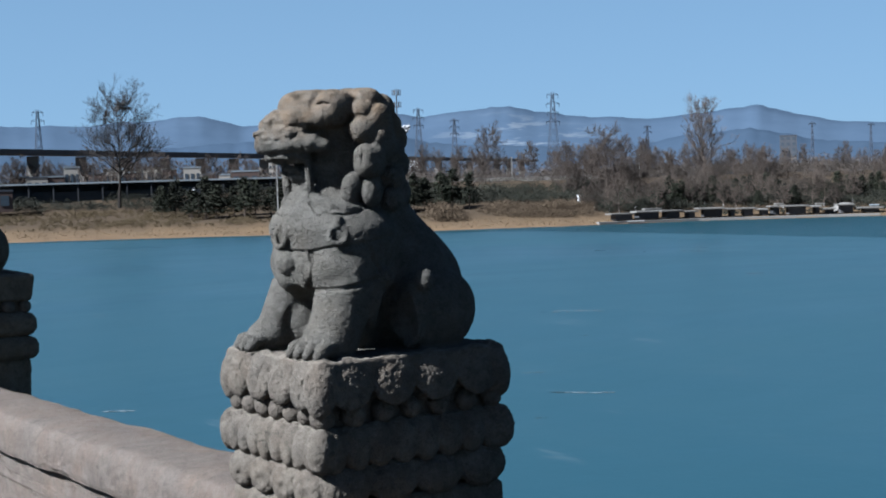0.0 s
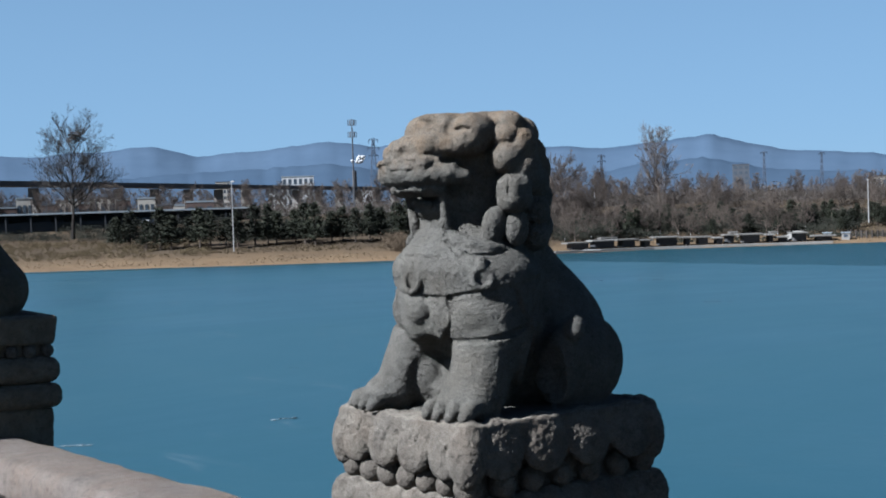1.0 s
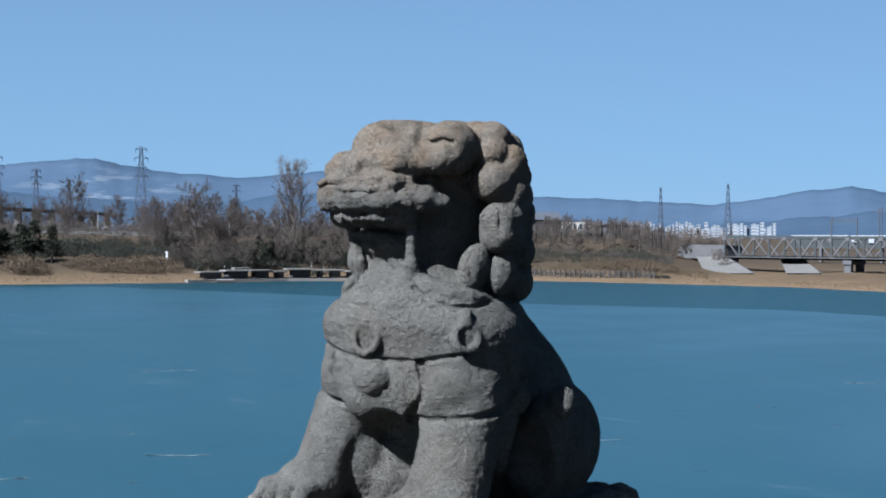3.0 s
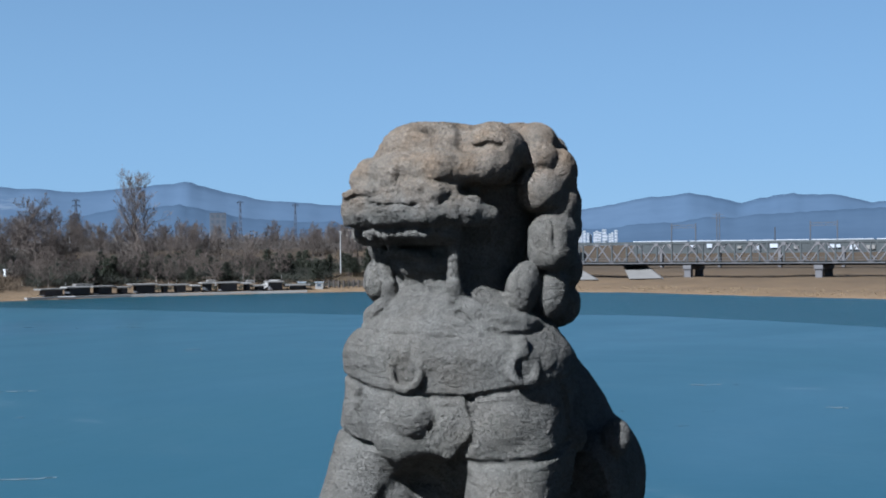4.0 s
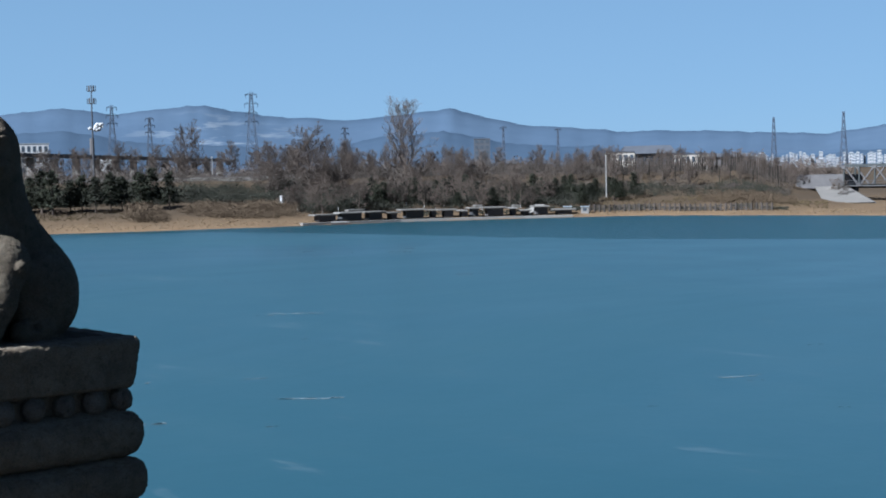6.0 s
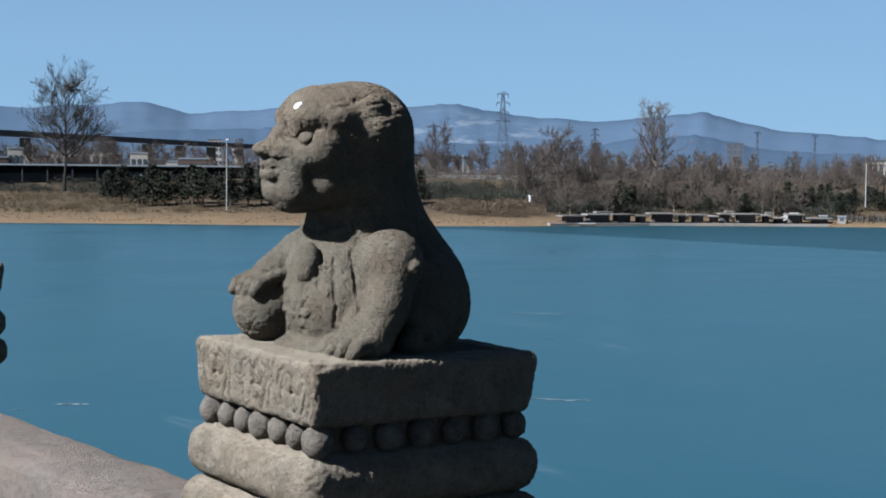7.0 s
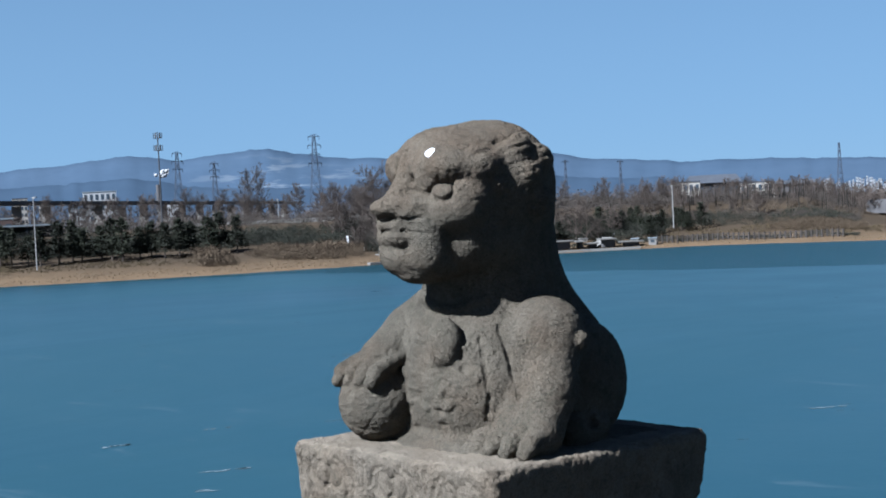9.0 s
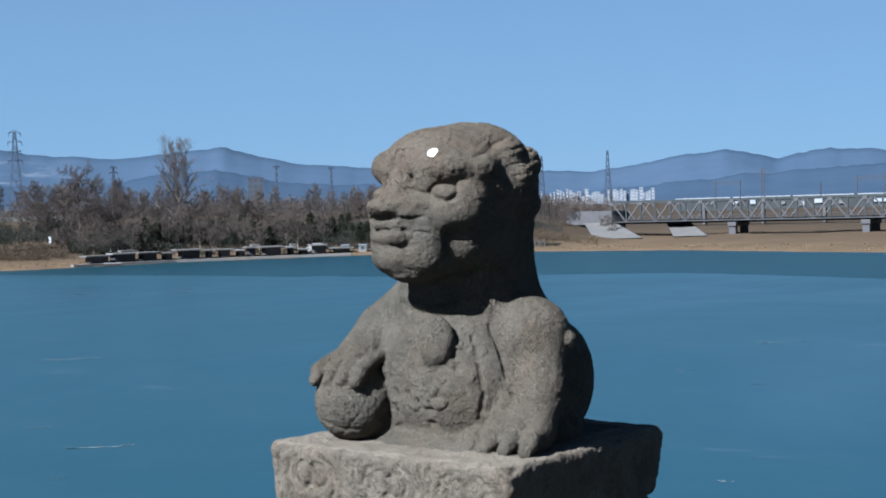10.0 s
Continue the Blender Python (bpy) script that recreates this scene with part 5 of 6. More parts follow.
def pine_meshes(seed, high, wide):
    """Short trunk and a dense ragged crown of needle tufts."""
    rng = random.Random(seed)
    tv, tf, cv, cf = [], [], [], []
    add_tube(tv, tf, (0, 0, -0.3), (0, 0, high * 0.9), high * 0.025, high * 0.006, 6)
    for i in range(120):
        f = rng.uniform(0.12, 1.0) ** 0.8
        reach = wide * 0.5 * (1.08 - f) ** 0.6 * rng.uniform(0.45, 1.1)
        t = rng.uniform(0, 6.283)
        a = Vector((0, 0, high * f * 0.95))
        b = a + Vector((math.cos(t) * reach, math.sin(t) * reach, rng.uniform(-0.04, 0.08) * high))
        add_twig(cv, cf, a, b, 0.03, 0.015)
        for _ in range(16):
            c = a.lerp(b, rng.uniform(0.35, 1.08)) + Vector((rng.gauss(0, .2), rng.gauss(0, .2), rng.gauss(0, .16)))
            n = len(cv)
            for _ in range(3):
                cv.append(c + Vector((rng.uniform(-.3, .3), rng.uniform(-.3, .3), rng.uniform(-.2, .26))))
            cf.append((n, n + 1, n + 2))
    return mesh_from("trunk", tv, tf), mesh_from("crown", cv, cf)


def pine_tree(meshes, m, label):
    ob = thing("pine_tree", m, label, "tree", "riverside pines")
    part("trunk", meshes[0], BARK, ob)
    part("crown", meshes[1], PINE, ob)
    return ob


def standing(az, d, rng, scale=1.0, sink=0.0):
    p = on_ground(az, d)
    k = scale * rng.uniform(0.85, 1.15)
    return Matrix.Translation((p.x, p.y, p.z - sink)) @ Matrix.Rotation(rng.uniform(0, 6.28), 4, "Z") @ Matrix.Diagonal((k, k, k, 1))


def brush_band(name, label, rows, material, seed):
    """Low shrubs as round tufts of small twigs and leaves; rows of (az0, az1, d0, d1, height, tufts)."""
    rng2 = np.random.default_rng(seed)
    corners = []
    for az0, az1, d0, d1, high, count in rows:
        for _ in range(count):
            az, d = rng2.uniform(az0, az1), rng2.uniform(d0, d1)
            p = on_ground(az, d)
            k = 0.5 + 0.95 * noise.noise((p.x * 0.11, p.y * 0.11, seed))
            if k < 0.12:
                continue
            h = high * min(k + 0.25, 1.2) * rng2.uniform(0.6, 1.1)
            n = 54
            q = rng2.normal(0, 1, (n, 3))
            q /= np.linalg.norm(q, axis=1)[:, None]
            q *= rng2.uniform(0.5, 1.0, (n, 1)) * np.array([h * 0.62, h * 0.62, h * 0.5])
            q += np.array([p.x, p.y, p.z + h * 0.45])
            size = 0.05 + 0.045 * h
            corners.append(q[:, None] + rng2.uniform(-size, size, (n, 3, 3)) * np.array([1, 1, 1.25]))
    pts = np.concatenate(corners).reshape(-1, 3)
    me = bpy.data.meshes.new(name)
    me.from_pydata(pts.tolist(), [], np.arange(len(pts)).reshape(-1, 3).tolist())
    me.update()
    tagged(part(name, me, material), label, "shrubs", kind="stuff")


brush_band("dry_brush", "reddish brown dry shrubs on the river bank", [(-55.8, -49.2, 13, 26, 2.6, 900), (-44.5, -41.5, 12, 20, 1.6, 150), (-33, -29.2, 18, 34, 2.0, 420), (-61, -55, 24, 34, 0.6, 250)], BRUSH, 3)
brush_band("olive_brush", "olive brown dry grass on the bank slope", [(-80, -63.0, 15, 44, 1.0, 2600), (-63, -55, 17, 30, 0.35, 700), (-38, -28, 14, 28, 0.8, 500)], OLIVE, 5)
brush_band("hedge", "dark evergreen hedge along the embankment", [(-80, -62, 47, 60, 2.6, 2000), (-62, -49, 38, 56, 3.2, 2200), (-49, -37, 16, 46, 2.6, 2600), (-37, -29.4, 30, 52, 1.8, 750), (-44, -29.5, 8, 13, 0.9, 900)], HEDGE, 7)
brush_band("bank_grass", "short tan grass tufts along the water", [(-80, -8, 1.5, 14, 0.22, 2200)], leafy("tan_grass", (0.105, 0.075, 0.042), (0.15, 0.11, 0.062)), 9)
brush_band("undergrowth", "tangled grey-brown undergrowth below the bare trees", [(-50, -36, 40, 95, 3.4, 2200), (-36, -29.3, 40, 95, 2.2, 1000), (-62, -50, 62, 95, 2.8, 900)], TWIG_GREY, 12)
brush_band("far_woods", "brown leafless woods far behind the bank", [(-76, -27, 150, 300, 6.5, 2300)], TWIG, 15)

rng = random.Random(21)
PINES = [pine_meshes(40 + i, 6.0 + 0.7 * i, 6.0) for i in range(4)]
for i in range(24):
    az = -66.5 + i * 0.53 + rng.uniform(-.15, .15)
    pine_tree(PINES[i % 4], standing(az, rng.uniform(25, 34), rng, 0.98), "dark green bushy pine on the dry bank")
for i in range(34):
    az = -46.5 + i * 0.33 + rng.uniform(-.12, .12)
    pine_tree(PINES[(i * 3) % 4], standing(az, rng.uniform(16, 32), rng, 0.66), "dark green pine below the embankment")

ROUND = [bare_tree_meshes(60 + i, 8.6 + i * 0.8, 1.0, 0.16, 17) for i in range(4)]
SLIM = [bare_tree_meshes(80 + i, 9.5 + i, 0.55, 0.16, 18) for i in range(3)]
for i in range(120):
    az = -50.8 + i * 0.198 + rng.uniform(-.2, .2)
    if -42.2 < az < -38.2 and rng.random() < 0.6:
        continue
    slim = rng.random() < 0.3
    mesh = SLIM[i % 3] if slim else ROUND[i % 4]
    low = 0.8 if az > -47 else 0.95
    bare_tree(mesh, TWIG, standing(az, rng.uniform(44, 95), rng, low * (0.72 if az < -43 else 0.64 if az < -36 else 0.52)), "leafless brown tree in winter", "bare trees on the far bank")
for i in range(22):
    az = -49.6 + i * 0.5 + rng.uniform(-.15, .15)
    bare_tree(ROUND[i % 4], TWIG_GREY, standing(az, rng.uniform(13, 24), rng, 0.55), "small leafless grey tree with a whitewashed trunk", "small trees by the boardwalk", True)
for i in range(24):
    az = -62.5 + i * 0.47 + rng.uniform(-.2, .2)
    bare_tree(SLIM[i % 3] if i % 3 else ROUND[i % 4], TWIG, standing(az, rng.uniform(85, 140), rng, 0.62), "leafless brown tree beyond the embankment", "bare trees beyond the road")
for i in range(34):
    az = -75.5 + i * 0.39 + rng.uniform(-.2, .2)
    bare_tree(ROUND[i % 4] if i % 3 else SLIM[i % 3], TWIG_GREY if i % 2 else TWIG, standing(az, rng.uniform(92, 190), rng, 0.8), "leafless grey-brown tree near the viaduct", "bare trees by the viaduct")
bare_tree(bare_tree_meshes(7, 16.5, 0.62, 0.22, 22), TWIG, Matrix.Translation(polar(-44.7, 320, -0.5)), "tall leafless tree above the far bank", "tall bare trees")
bare_tree(ROUND[3], TWIG, Matrix.Translation(polar(-53.4, 420, 1.0)) @ Matrix.Scale(1.35, 4), "large leafless tree in the distance", "tall bare trees")
bare_tree(ROUND[1], TWIG, Matrix.Translation(polar(-48.6, 300, -2.0)) @ Matrix.Scale(1.35, 4), "wide leafless tree on the embankment", "tall bare trees")

nest_tree = bare_tree(bare_tree_meshes(5, 21.8, 1.3, 0.30, 34, 0.021), TWIG_DARK, Matrix.Translation(polar(-68.25, 300, -1.6)), "tall leafless poplar with a dark bird nest", "tall bare trees", bark=BARK_DARK)


def nest_mesh():
    rng2 = random.Random(3)
    v, f = [], []
    for _ in range(90):
        a = Vector((rng2.gauss(0, .35), rng2.gauss(0, .35), rng2.gauss(0, .28)))
        b = a + Vector((rng2.uniform(-.6, .6), rng2.uniform(-.6, .6), rng2.uniform(-.25, .25)))
        add_tube(v, f, a, b, 0.05, 0.04, 3)
    return mesh_from("nest", v, f)


nest = part("nest", nest_mesh(), DARK_WOOD, m=Matrix.Translation(polar(-67.98, 296, 18.9)) @ Matrix.Scale(2.0, 4))
tagged(nest, "dark twig bird nest high in the poplar", "nest")


# ---------------------------------------------------------------- pylons, masts, posts
def pylon(az, r, top, arms=3, wide=0.16, label="grey lattice power pylon far behind the trees"):
    """A lattice tower: legs and bracing, with cross-arms."""
    ob = thing("power_pylon", Matrix.Translation(polar(az, r, 0)) @ Matrix.Rotation(radians(-az + 12), 4, "Z"), label, "pylon", "power pylons")
    k = max(0.05, r * 0.00022)
    rows, levels = [], 8
    half = lambda f: top * (wide * 0.5 * (1 - f) ** 1.15 + 0.012)
    for i in range(levels):
        f, g = i / levels, (i + 1) / levels
        a, b = half(f), half(g)
        for sx, sy in ((1, 1), (1, -1), (-1, -1), (-1, 1)):
            nx, ny = (sx, -sy) if sx == sy else (-sx, sy)
            rows.append(((sx * a, sy * a, f * top), (sx * b, sy * b, g * top), k))
            rows.append(((sx * a, sy * a, f * top), (nx * b, ny * b, g * top), k * 0.6))
            rows.append(((nx * a, ny * a, f * top), (sx * b, sy * b, g * top), k * 0.6))
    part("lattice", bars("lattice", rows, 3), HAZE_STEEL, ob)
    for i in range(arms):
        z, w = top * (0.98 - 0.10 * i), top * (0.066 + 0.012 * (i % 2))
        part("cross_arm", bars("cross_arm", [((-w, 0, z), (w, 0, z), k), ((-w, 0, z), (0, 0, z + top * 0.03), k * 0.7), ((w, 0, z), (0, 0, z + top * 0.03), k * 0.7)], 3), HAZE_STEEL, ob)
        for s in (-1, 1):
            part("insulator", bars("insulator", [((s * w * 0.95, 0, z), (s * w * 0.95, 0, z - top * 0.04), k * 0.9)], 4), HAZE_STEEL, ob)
    return ob


pylon(-50.75, 750, 47, 4, 0.15)
pylon(-56.2, 900, 49, 3, 0.13)
pylon(-54.75, 1000, 46, 3, 0.12)
pylon(-53.5, 1100, 43, 2, 0.13)
pylon(-71.2, 800, 47, 2, 0.12)
pylon(-40.6, 1500, 52, 1, 0.06)
pylon(-38.4, 1600, 52, 1, 0.06)
pylon(-47.0, 1500, 55, 2, 0.08)
pylon(-29.9, 1200, 44, 0, 0.10)
pylon(-27.25, 1200, 47, 0, 0.12)


def radio_mast(az, r, foot, top):
    ob = thing("radio_mast", Matrix.Translation(polar(az, r, foot)), "tall grey antenna mast with two rings of panels", "mast")
    h = top - foot
    v, f = [], []
    add_tube(v, f, (0, 0, 0), (0, 0, h), 0.24, 0.12, 8)
    part("pole", mesh_from("pole", v, f), STEEL, ob)
    panel_mesh = from_bm("antenna", box((0, 0, 0), (0.26, 0.15, 1.25)))
    for z in (h - 0.8, h - 3.6):
        part("platform", bars("platform", [((1.0 * math.cos(t), 1.0 * math.sin(t), z - 0.6), (1.0 * math.cos(t + 1.05), 1.0 * math.sin(t + 1.05), z - 0.6), 0.06) for t in np.arange(0, 6.2, 1.047)], 4), STEEL, ob)
        for i in range(6):
            t = i * 1.047
            part("antenna", panel_mesh, STEEL, ob, m=Matrix.Translation((0.95 * math.cos(t), 0.95 * math.sin(t), z)) @ Matrix.Rotation(t + 1.57, 4, "Z"))


radio_mast(-57.05, 330, 1.0, 23.6)


def lamp_post(az, r, foot, top, material=POST_PAINT, arm=0.0, group="lamp posts"):
    ob = thing("lamp_post", Matrix.Translation(polar(az, r, foot)), "slim pale lamp post on the far bank", "lamp post", group)
    h = top - foot
    v, f = [], []
    add_tube(v, f, (0, 0, 0), (0, 0, h), 0.13, 0.09, 8)
    part("pole", mesh_from("pole", v, f), material, ob)
    part("lamp_head", box((arm * 0.5, 0, h + 0.1), (0.4 + arm, 0.25, 0.22)), material, ob)


lamp_post(-61.98, shore(-62) + 17, -4.9, 8.2, arm=0.9)
lamp_post(-36.62, 287, -3.6, 4.7)
lamp_post(-52.44, 335, 0.8, 6.8)
lamp_post(-47.3, 330, 0.8, 6.6)
for a, top in ((-72.4, 8.5), (-69.2, 8.2), (-67.3, 8.0), (-64.4, 8.4), (-60.7, 8.0), (-54.9, 6.0), (-42.6, 5.5), (-33.6, 5.2)):
    lamp_post(a, 345, 1.0, top, STEEL)


def bank_post(az, d, h):
    ob = thing("marker_post", Matrix.Translation(on_ground(az, d)), "white concrete marker post on the bank", "post", "marker posts")
    part("shaft", box((0, 0, h / 2), (0.55, 0.55, h), 0, 0.06), WHITE, ob)
    part("cap", box((0, 0, h + 0.12), (0.7, 0.7, 0.24), 0, 0.05), WHITE, ob)


bank_post(-49.73, 24, 2.6)


# ---------------------------------------------------------------- buildings, viaduct, road
def building(az, r, wide, deep, foot, top, wall, roof, label, cols=0, storeys=0, hip=0.0, group="", yaw=0.0):
    """A block with a roof and, where they show, rows of windows on the side that faces the river."""
    ob = thing("building", Matrix.Translation(polar(az, r, foot)) @ Matrix.Rotation(radians(-az + yaw), 4, "Z"), label, "building", group)
    h = top - foot
    part("wall", box((0, 0, h / 2), (wide, deep, h)), wall, ob)
    if hip:
        bm = bmesh.new()
        add_box(bm, (0, 0, h + hip / 2), (wide * 1.08, deep * 1.15, hip))
        for v in bm.verts:
            if v.co.z > h + hip * 0.6:
                v.co.x *= 0.78
                v.co.y *= 0.25
        part("roof", bm, roof, ob)
    else:
        part("roof", box((0, 0, h + 0.2), (wide * 1.03, deep * 1.03, 0.4)), roof, ob)
    if cols:
        pane = from_bm("window", box((0, 0, 0), (wide / cols * 0.55, 0.12, h / storeys * 0.5)))
        for i in range(cols):
            for j in range(storeys):
                part("window", pane, GLASS_DARK, ob, m=Matrix.Translation(((i + 0.5) / cols * wide - wide / 2, -deep / 2 - 0.04, (j + 0.55) / storeys * h)))
    return ob


building(-59.3, 700, 15.5, 12, 0, 20.5, WHITE, ROOF_PALE, "white flat-roofed factory hall in the distance", 6, 4)
building(-60.2, 480, 4.6, 5, 0, 9.2, WHITE, ROOF_PALE, "small white building beyond the road", 3, 3)
building(-62.3, 900, 9, 9, 0, 24, CREAM, ROOF_DARK, "cream block of flats far away", 4, 6, group="distant blocks")
building(-61.4, 900, 6, 9, 0, 22, CREAM, ROOF_DARK, "cream block of flats far away", 3, 6, group="distant blocks")
building(-56.5, 800, 7, 8, 0, 15, WHITE, ROOF_PALE, "white industrial shed far away")
building(-41.5, 800, 9, 9, 0, 21.5, ROOF_DARK, ROOF_DARK, "dark tower block behind the bare trees", 3, 7)
building(-36.0, 430, 8.5, 14, 0, 7.2, CREAM, ROOF_DARK, "cream hall with a glazed front beyond the trees", 5, 2)
building(-34.9, 455, 17, 16, 0, 7.0, CONCRETE_DARK, ROOF_DARK, "long hall with a dark hipped roof", 8, 2, 2.6)
building(-33.2, 440, 10, 10, 0, 6.2, CREAM, ROOF_DARK, "low cream building with a dark roof", 6, 2)
building(-31.8, 470, 16, 10, 0, 5.6, CONCRETE_DARK, ROOF_DARK, "long grey shed with a dark roof", 0, 0, 1.2)

srng = random.Random(17)
for i in range(46):
    a = -31.2 + i * 0.128 + srng.uniform(-.03, .03)
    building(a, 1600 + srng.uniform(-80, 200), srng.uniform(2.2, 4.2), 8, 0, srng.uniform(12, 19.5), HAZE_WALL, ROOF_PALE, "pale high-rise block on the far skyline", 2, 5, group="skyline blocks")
for i in range(16):
    a = -73.6 + i * 0.74 + srng.uniform(-.2, .2)
    building(a, 385 + srng.uniform(-14, 30), srng.uniform(3, 8), 6, 0, srng.uniform(4.6, 8.2), CREAM if i % 2 else BRICK_WALL, ROOF_PALE if i % 3 else ROOF_DARK, "low pale shed under the viaduct", 3, 1, group="sheds under the viaduct")


def long_shed():
    """A long open shed: pale sheet roof on posts, dark wall behind."""
    a, b = polar(-74.5, 322, 0), polar(-61.2, 318, 0)
    mid, length = (a + b) / 2, (b - a).length
    ob = thing("long_shed", Matrix.Translation(mid) @ Matrix.Rotation(math.atan2((b - a).y, (b - a).x), 4, "Z"), "long low shed with a pale sheet roof and dark front", "shed")
    part("wall", box((0, 3, 1.2), (length, 0.3, 4.4)), DARK_WALL, ob)
    part("front_wall", box((0, -2.6, 0.2), (length, 0.3, 3.2)), DARK_WALL, ob)
    part("roof", box((0, 0, 3.62), (length * 1.01, 8, 0.32)), ROOF_PALE, ob)
    post = from_bm("post", box((0, 0, 1.6), (0.25, 0.25, 4.0)))
    for i in range(15):
        part("post", post, STEEL, ob, m=Matrix.Translation(((i / 14 - 0.5) * length * 0.98, -3.6, 0)))


long_shed()
building(-73.2, 306, 9.5, 5, -2, 2.2, BRICK_WALL, ROOF_DARK, "dark red brick building by the embankment", 3, 1)


def road_wall():
    """The road along the embankment, with its pale parapet."""
    ob = thing("road_parapet", None, "pale concrete parapet of the embankment road", "parapet")
    for i in range(12):
        a, b = polar(-61 + i, 325, 0), polar(-60 + i, 325, 0)
        mid, d = (a + b) / 2, b - a
        part("section", box((mid.x, mid.y, 1.75), (d.length * 0.995, 0.4, 1.0), math.atan2(d.y, d.x)), CONCRETE, ob)


road_wall()


def viaduct():
    a, b = Vector((-372, 70, 0)), Vector((-720, 569, 0))
    d = b - a
    length = d.length
    ob = thing("viaduct", Matrix.Translation(a) @ Matrix.Rotation(math.atan2(d.y, d.x), 4, "Z"), "long grey road viaduct on slanted pale legs", "viaduct")
    part("deck", box((length / 2, 0, 13.9), (length, 9, 1.1)), CONCRETE_DARK, ob)
    part("parapet", box((length / 2, 4.6, 14.9), (length, 0.3, 1.0)), CONCRETE_DARK, ob)
    bm = bmesh.new()
    add_box(bm, (0, 0, 6.5), (1.4, 4, 13.0))
    for v in bm.verts:
        if v.co.z > 8:
            v.co.x *= 0.35
    leg = from_bm("leg", bm)
    for i in range(24):
        part("leg", leg, CONCRETE, ob, m=Matrix.Translation((12 + i * 25, 0, 0)))


viaduct()


def truss_bridge():
    """A steel truss railway bridge on concrete piers, running across the flood plain."""
    y, top, low = 285.0, 1.75, -2.75
    x0, span, spans, panels = -146.0, 28.4, 9, 8
    ob = thing("railway_bridge", Matrix.Translation((x0, y, 0)), "grey steel truss railway bridge on concrete piers", "bridge")
    length = span * spans
    step = span / panels
    for s in (-2.6, 2.6):
        part("top_chord", box((length / 2, s, top), (length, 0.35, 0.55)), TRUSS_PAINT, ob)
        part("bottom_chord", box((length / 2, s, low), (length, 0.4, 0.75)), TRUSS_PAINT, ob)
    part("track_deck", box((length / 2, 0, low - 0.15), (length, 5.6, 0.4)), CONCRETE_DARK, ob)
    post = from_bm("upright", box((0, 0, (top + low) / 2), (0.30, 0.3, top - low)))
    up = bars("diagonal", [((0, 0, low), (step, 0, top), 0.19)], 4)
    down = bars("diagonal", [((0, 0, top), (step, 0, low), 0.19)], 4)
    rows = []
    for i in range(spans * panels + 1):
        for s in (-2.6, 2.6):
            if i % 8 in (0, 4) or s < 0:
                part("upright", post, TRUSS_PAINT, ob, m=Matrix.Translation((i * step, s, 0)))
            if i < spans * panels:
                part("diagonal", up if i % 2 else down, CONCRETE_DARK if s < 0 else TRUSS_PAINT, ob, m=Matrix.Translation((i * step, s, 0)))
    bm = bmesh.new()
    add_box(bm, (0, -3.0, -4.9), (1.5, 1.3, 3.4), 0, 0.1)
    add_box(bm, (0, 3.0, -4.9), (1.5, 1.3, 3.4), 0, 0.1)
    add_box(bm, (0, 0, -3.50), (1.9, 7.8, 0.9), 0, 0.1)
    pier = from_bm("pier", bm)
    foot = from_bm("footing", box((0, 0, -6.2), (3.0, 7.2, 1.2), 0, 0.1))
    for i in range(spans):
        part("pier", pier, CONCRETE_DARK, ob, m=Matrix.Translation((i * span + 0.4, 0, 0)) if i else Matrix.Translation((-0.8, 0, 0)))
        part("footing", foot, CONCRETE, ob, m=Matrix.Translation((i * span + 0.4, 0, 0)))
    mast = bars("mast", [((-0.3, 0, top), (-0.3, 0, 8.2), 0.09), ((0.3, 0, top), (0.3, 0, 8.2), 0.09), ((-1.6, 0, 7.0), (1.6, 0, 7.0), 0.07), ((-1.2, 0, 7.7), (1.2, 0, 7.7), 0.06)] + [((-0.3, 0, 2 + k), (0.3, 0, 2.6 + k), 0.05) for k in range(6)], 4)
    gantry = bars("gantry", [((0, 0, top), (0, 0, 6.0), 0.13), ((5.6, 0, top), (5.6, 0, 6.0), 0.13), ((0, 0, 5.6), (5.6, 0, 5.6), 0.08), ((0, 0, 5.0), (5.6, 0, 5.0), 0.06), ((0.0, 0, 5.0), (1.4, 0, 5.6), .05), ((1.4, 0, 5.6), (2.8, 0, 5.0), .05), ((2.8, 0, 5.0), (4.2, 0, 5.6), .05), ((4.2, 0, 5.6), (5.6, 0, 5.0), .05)], 4)
    part("mast", mast, STEEL, ob, m=Matrix.Translation((34.4, 0, 0)))
    for x in (23.7, 54.4, 112.0, 168.0):
        part("gantry", gantry, STEEL, ob, m=Matrix.Translation((x, 0, 0)))
    for x in (46.9, 92.0, 150.0):
        part("pole", bars("pole", [((0, 0, top), (0, 0, 4.8), 0.12)], 5), STEEL, ob, m=Matrix.Translation((x, 0, 0)))
    gusset = from_bm("gusset", box((0, 0, 0), (0.9, 0.12, 0.7)))
    for i in range(spans * panels + 1):
        part("gusset", gusset, CONCRETE_DARK, ob, m=Matrix.Translation((i * step, -2.82, low + 0.35 if i % 2 else top - 0.35)))
    part("walkway", box((length / 2, -3.4, low + 0.1), (length, 1.0, 0.12)), CONCRETE_DARK, ob)
    part("handrail", bars("handrail", [((0, -3.8, low + h), (length, -3.8, low + h), 0.06) for h in (0.7, 1.25)], 4), STEEL, ob)


truss_bridge()


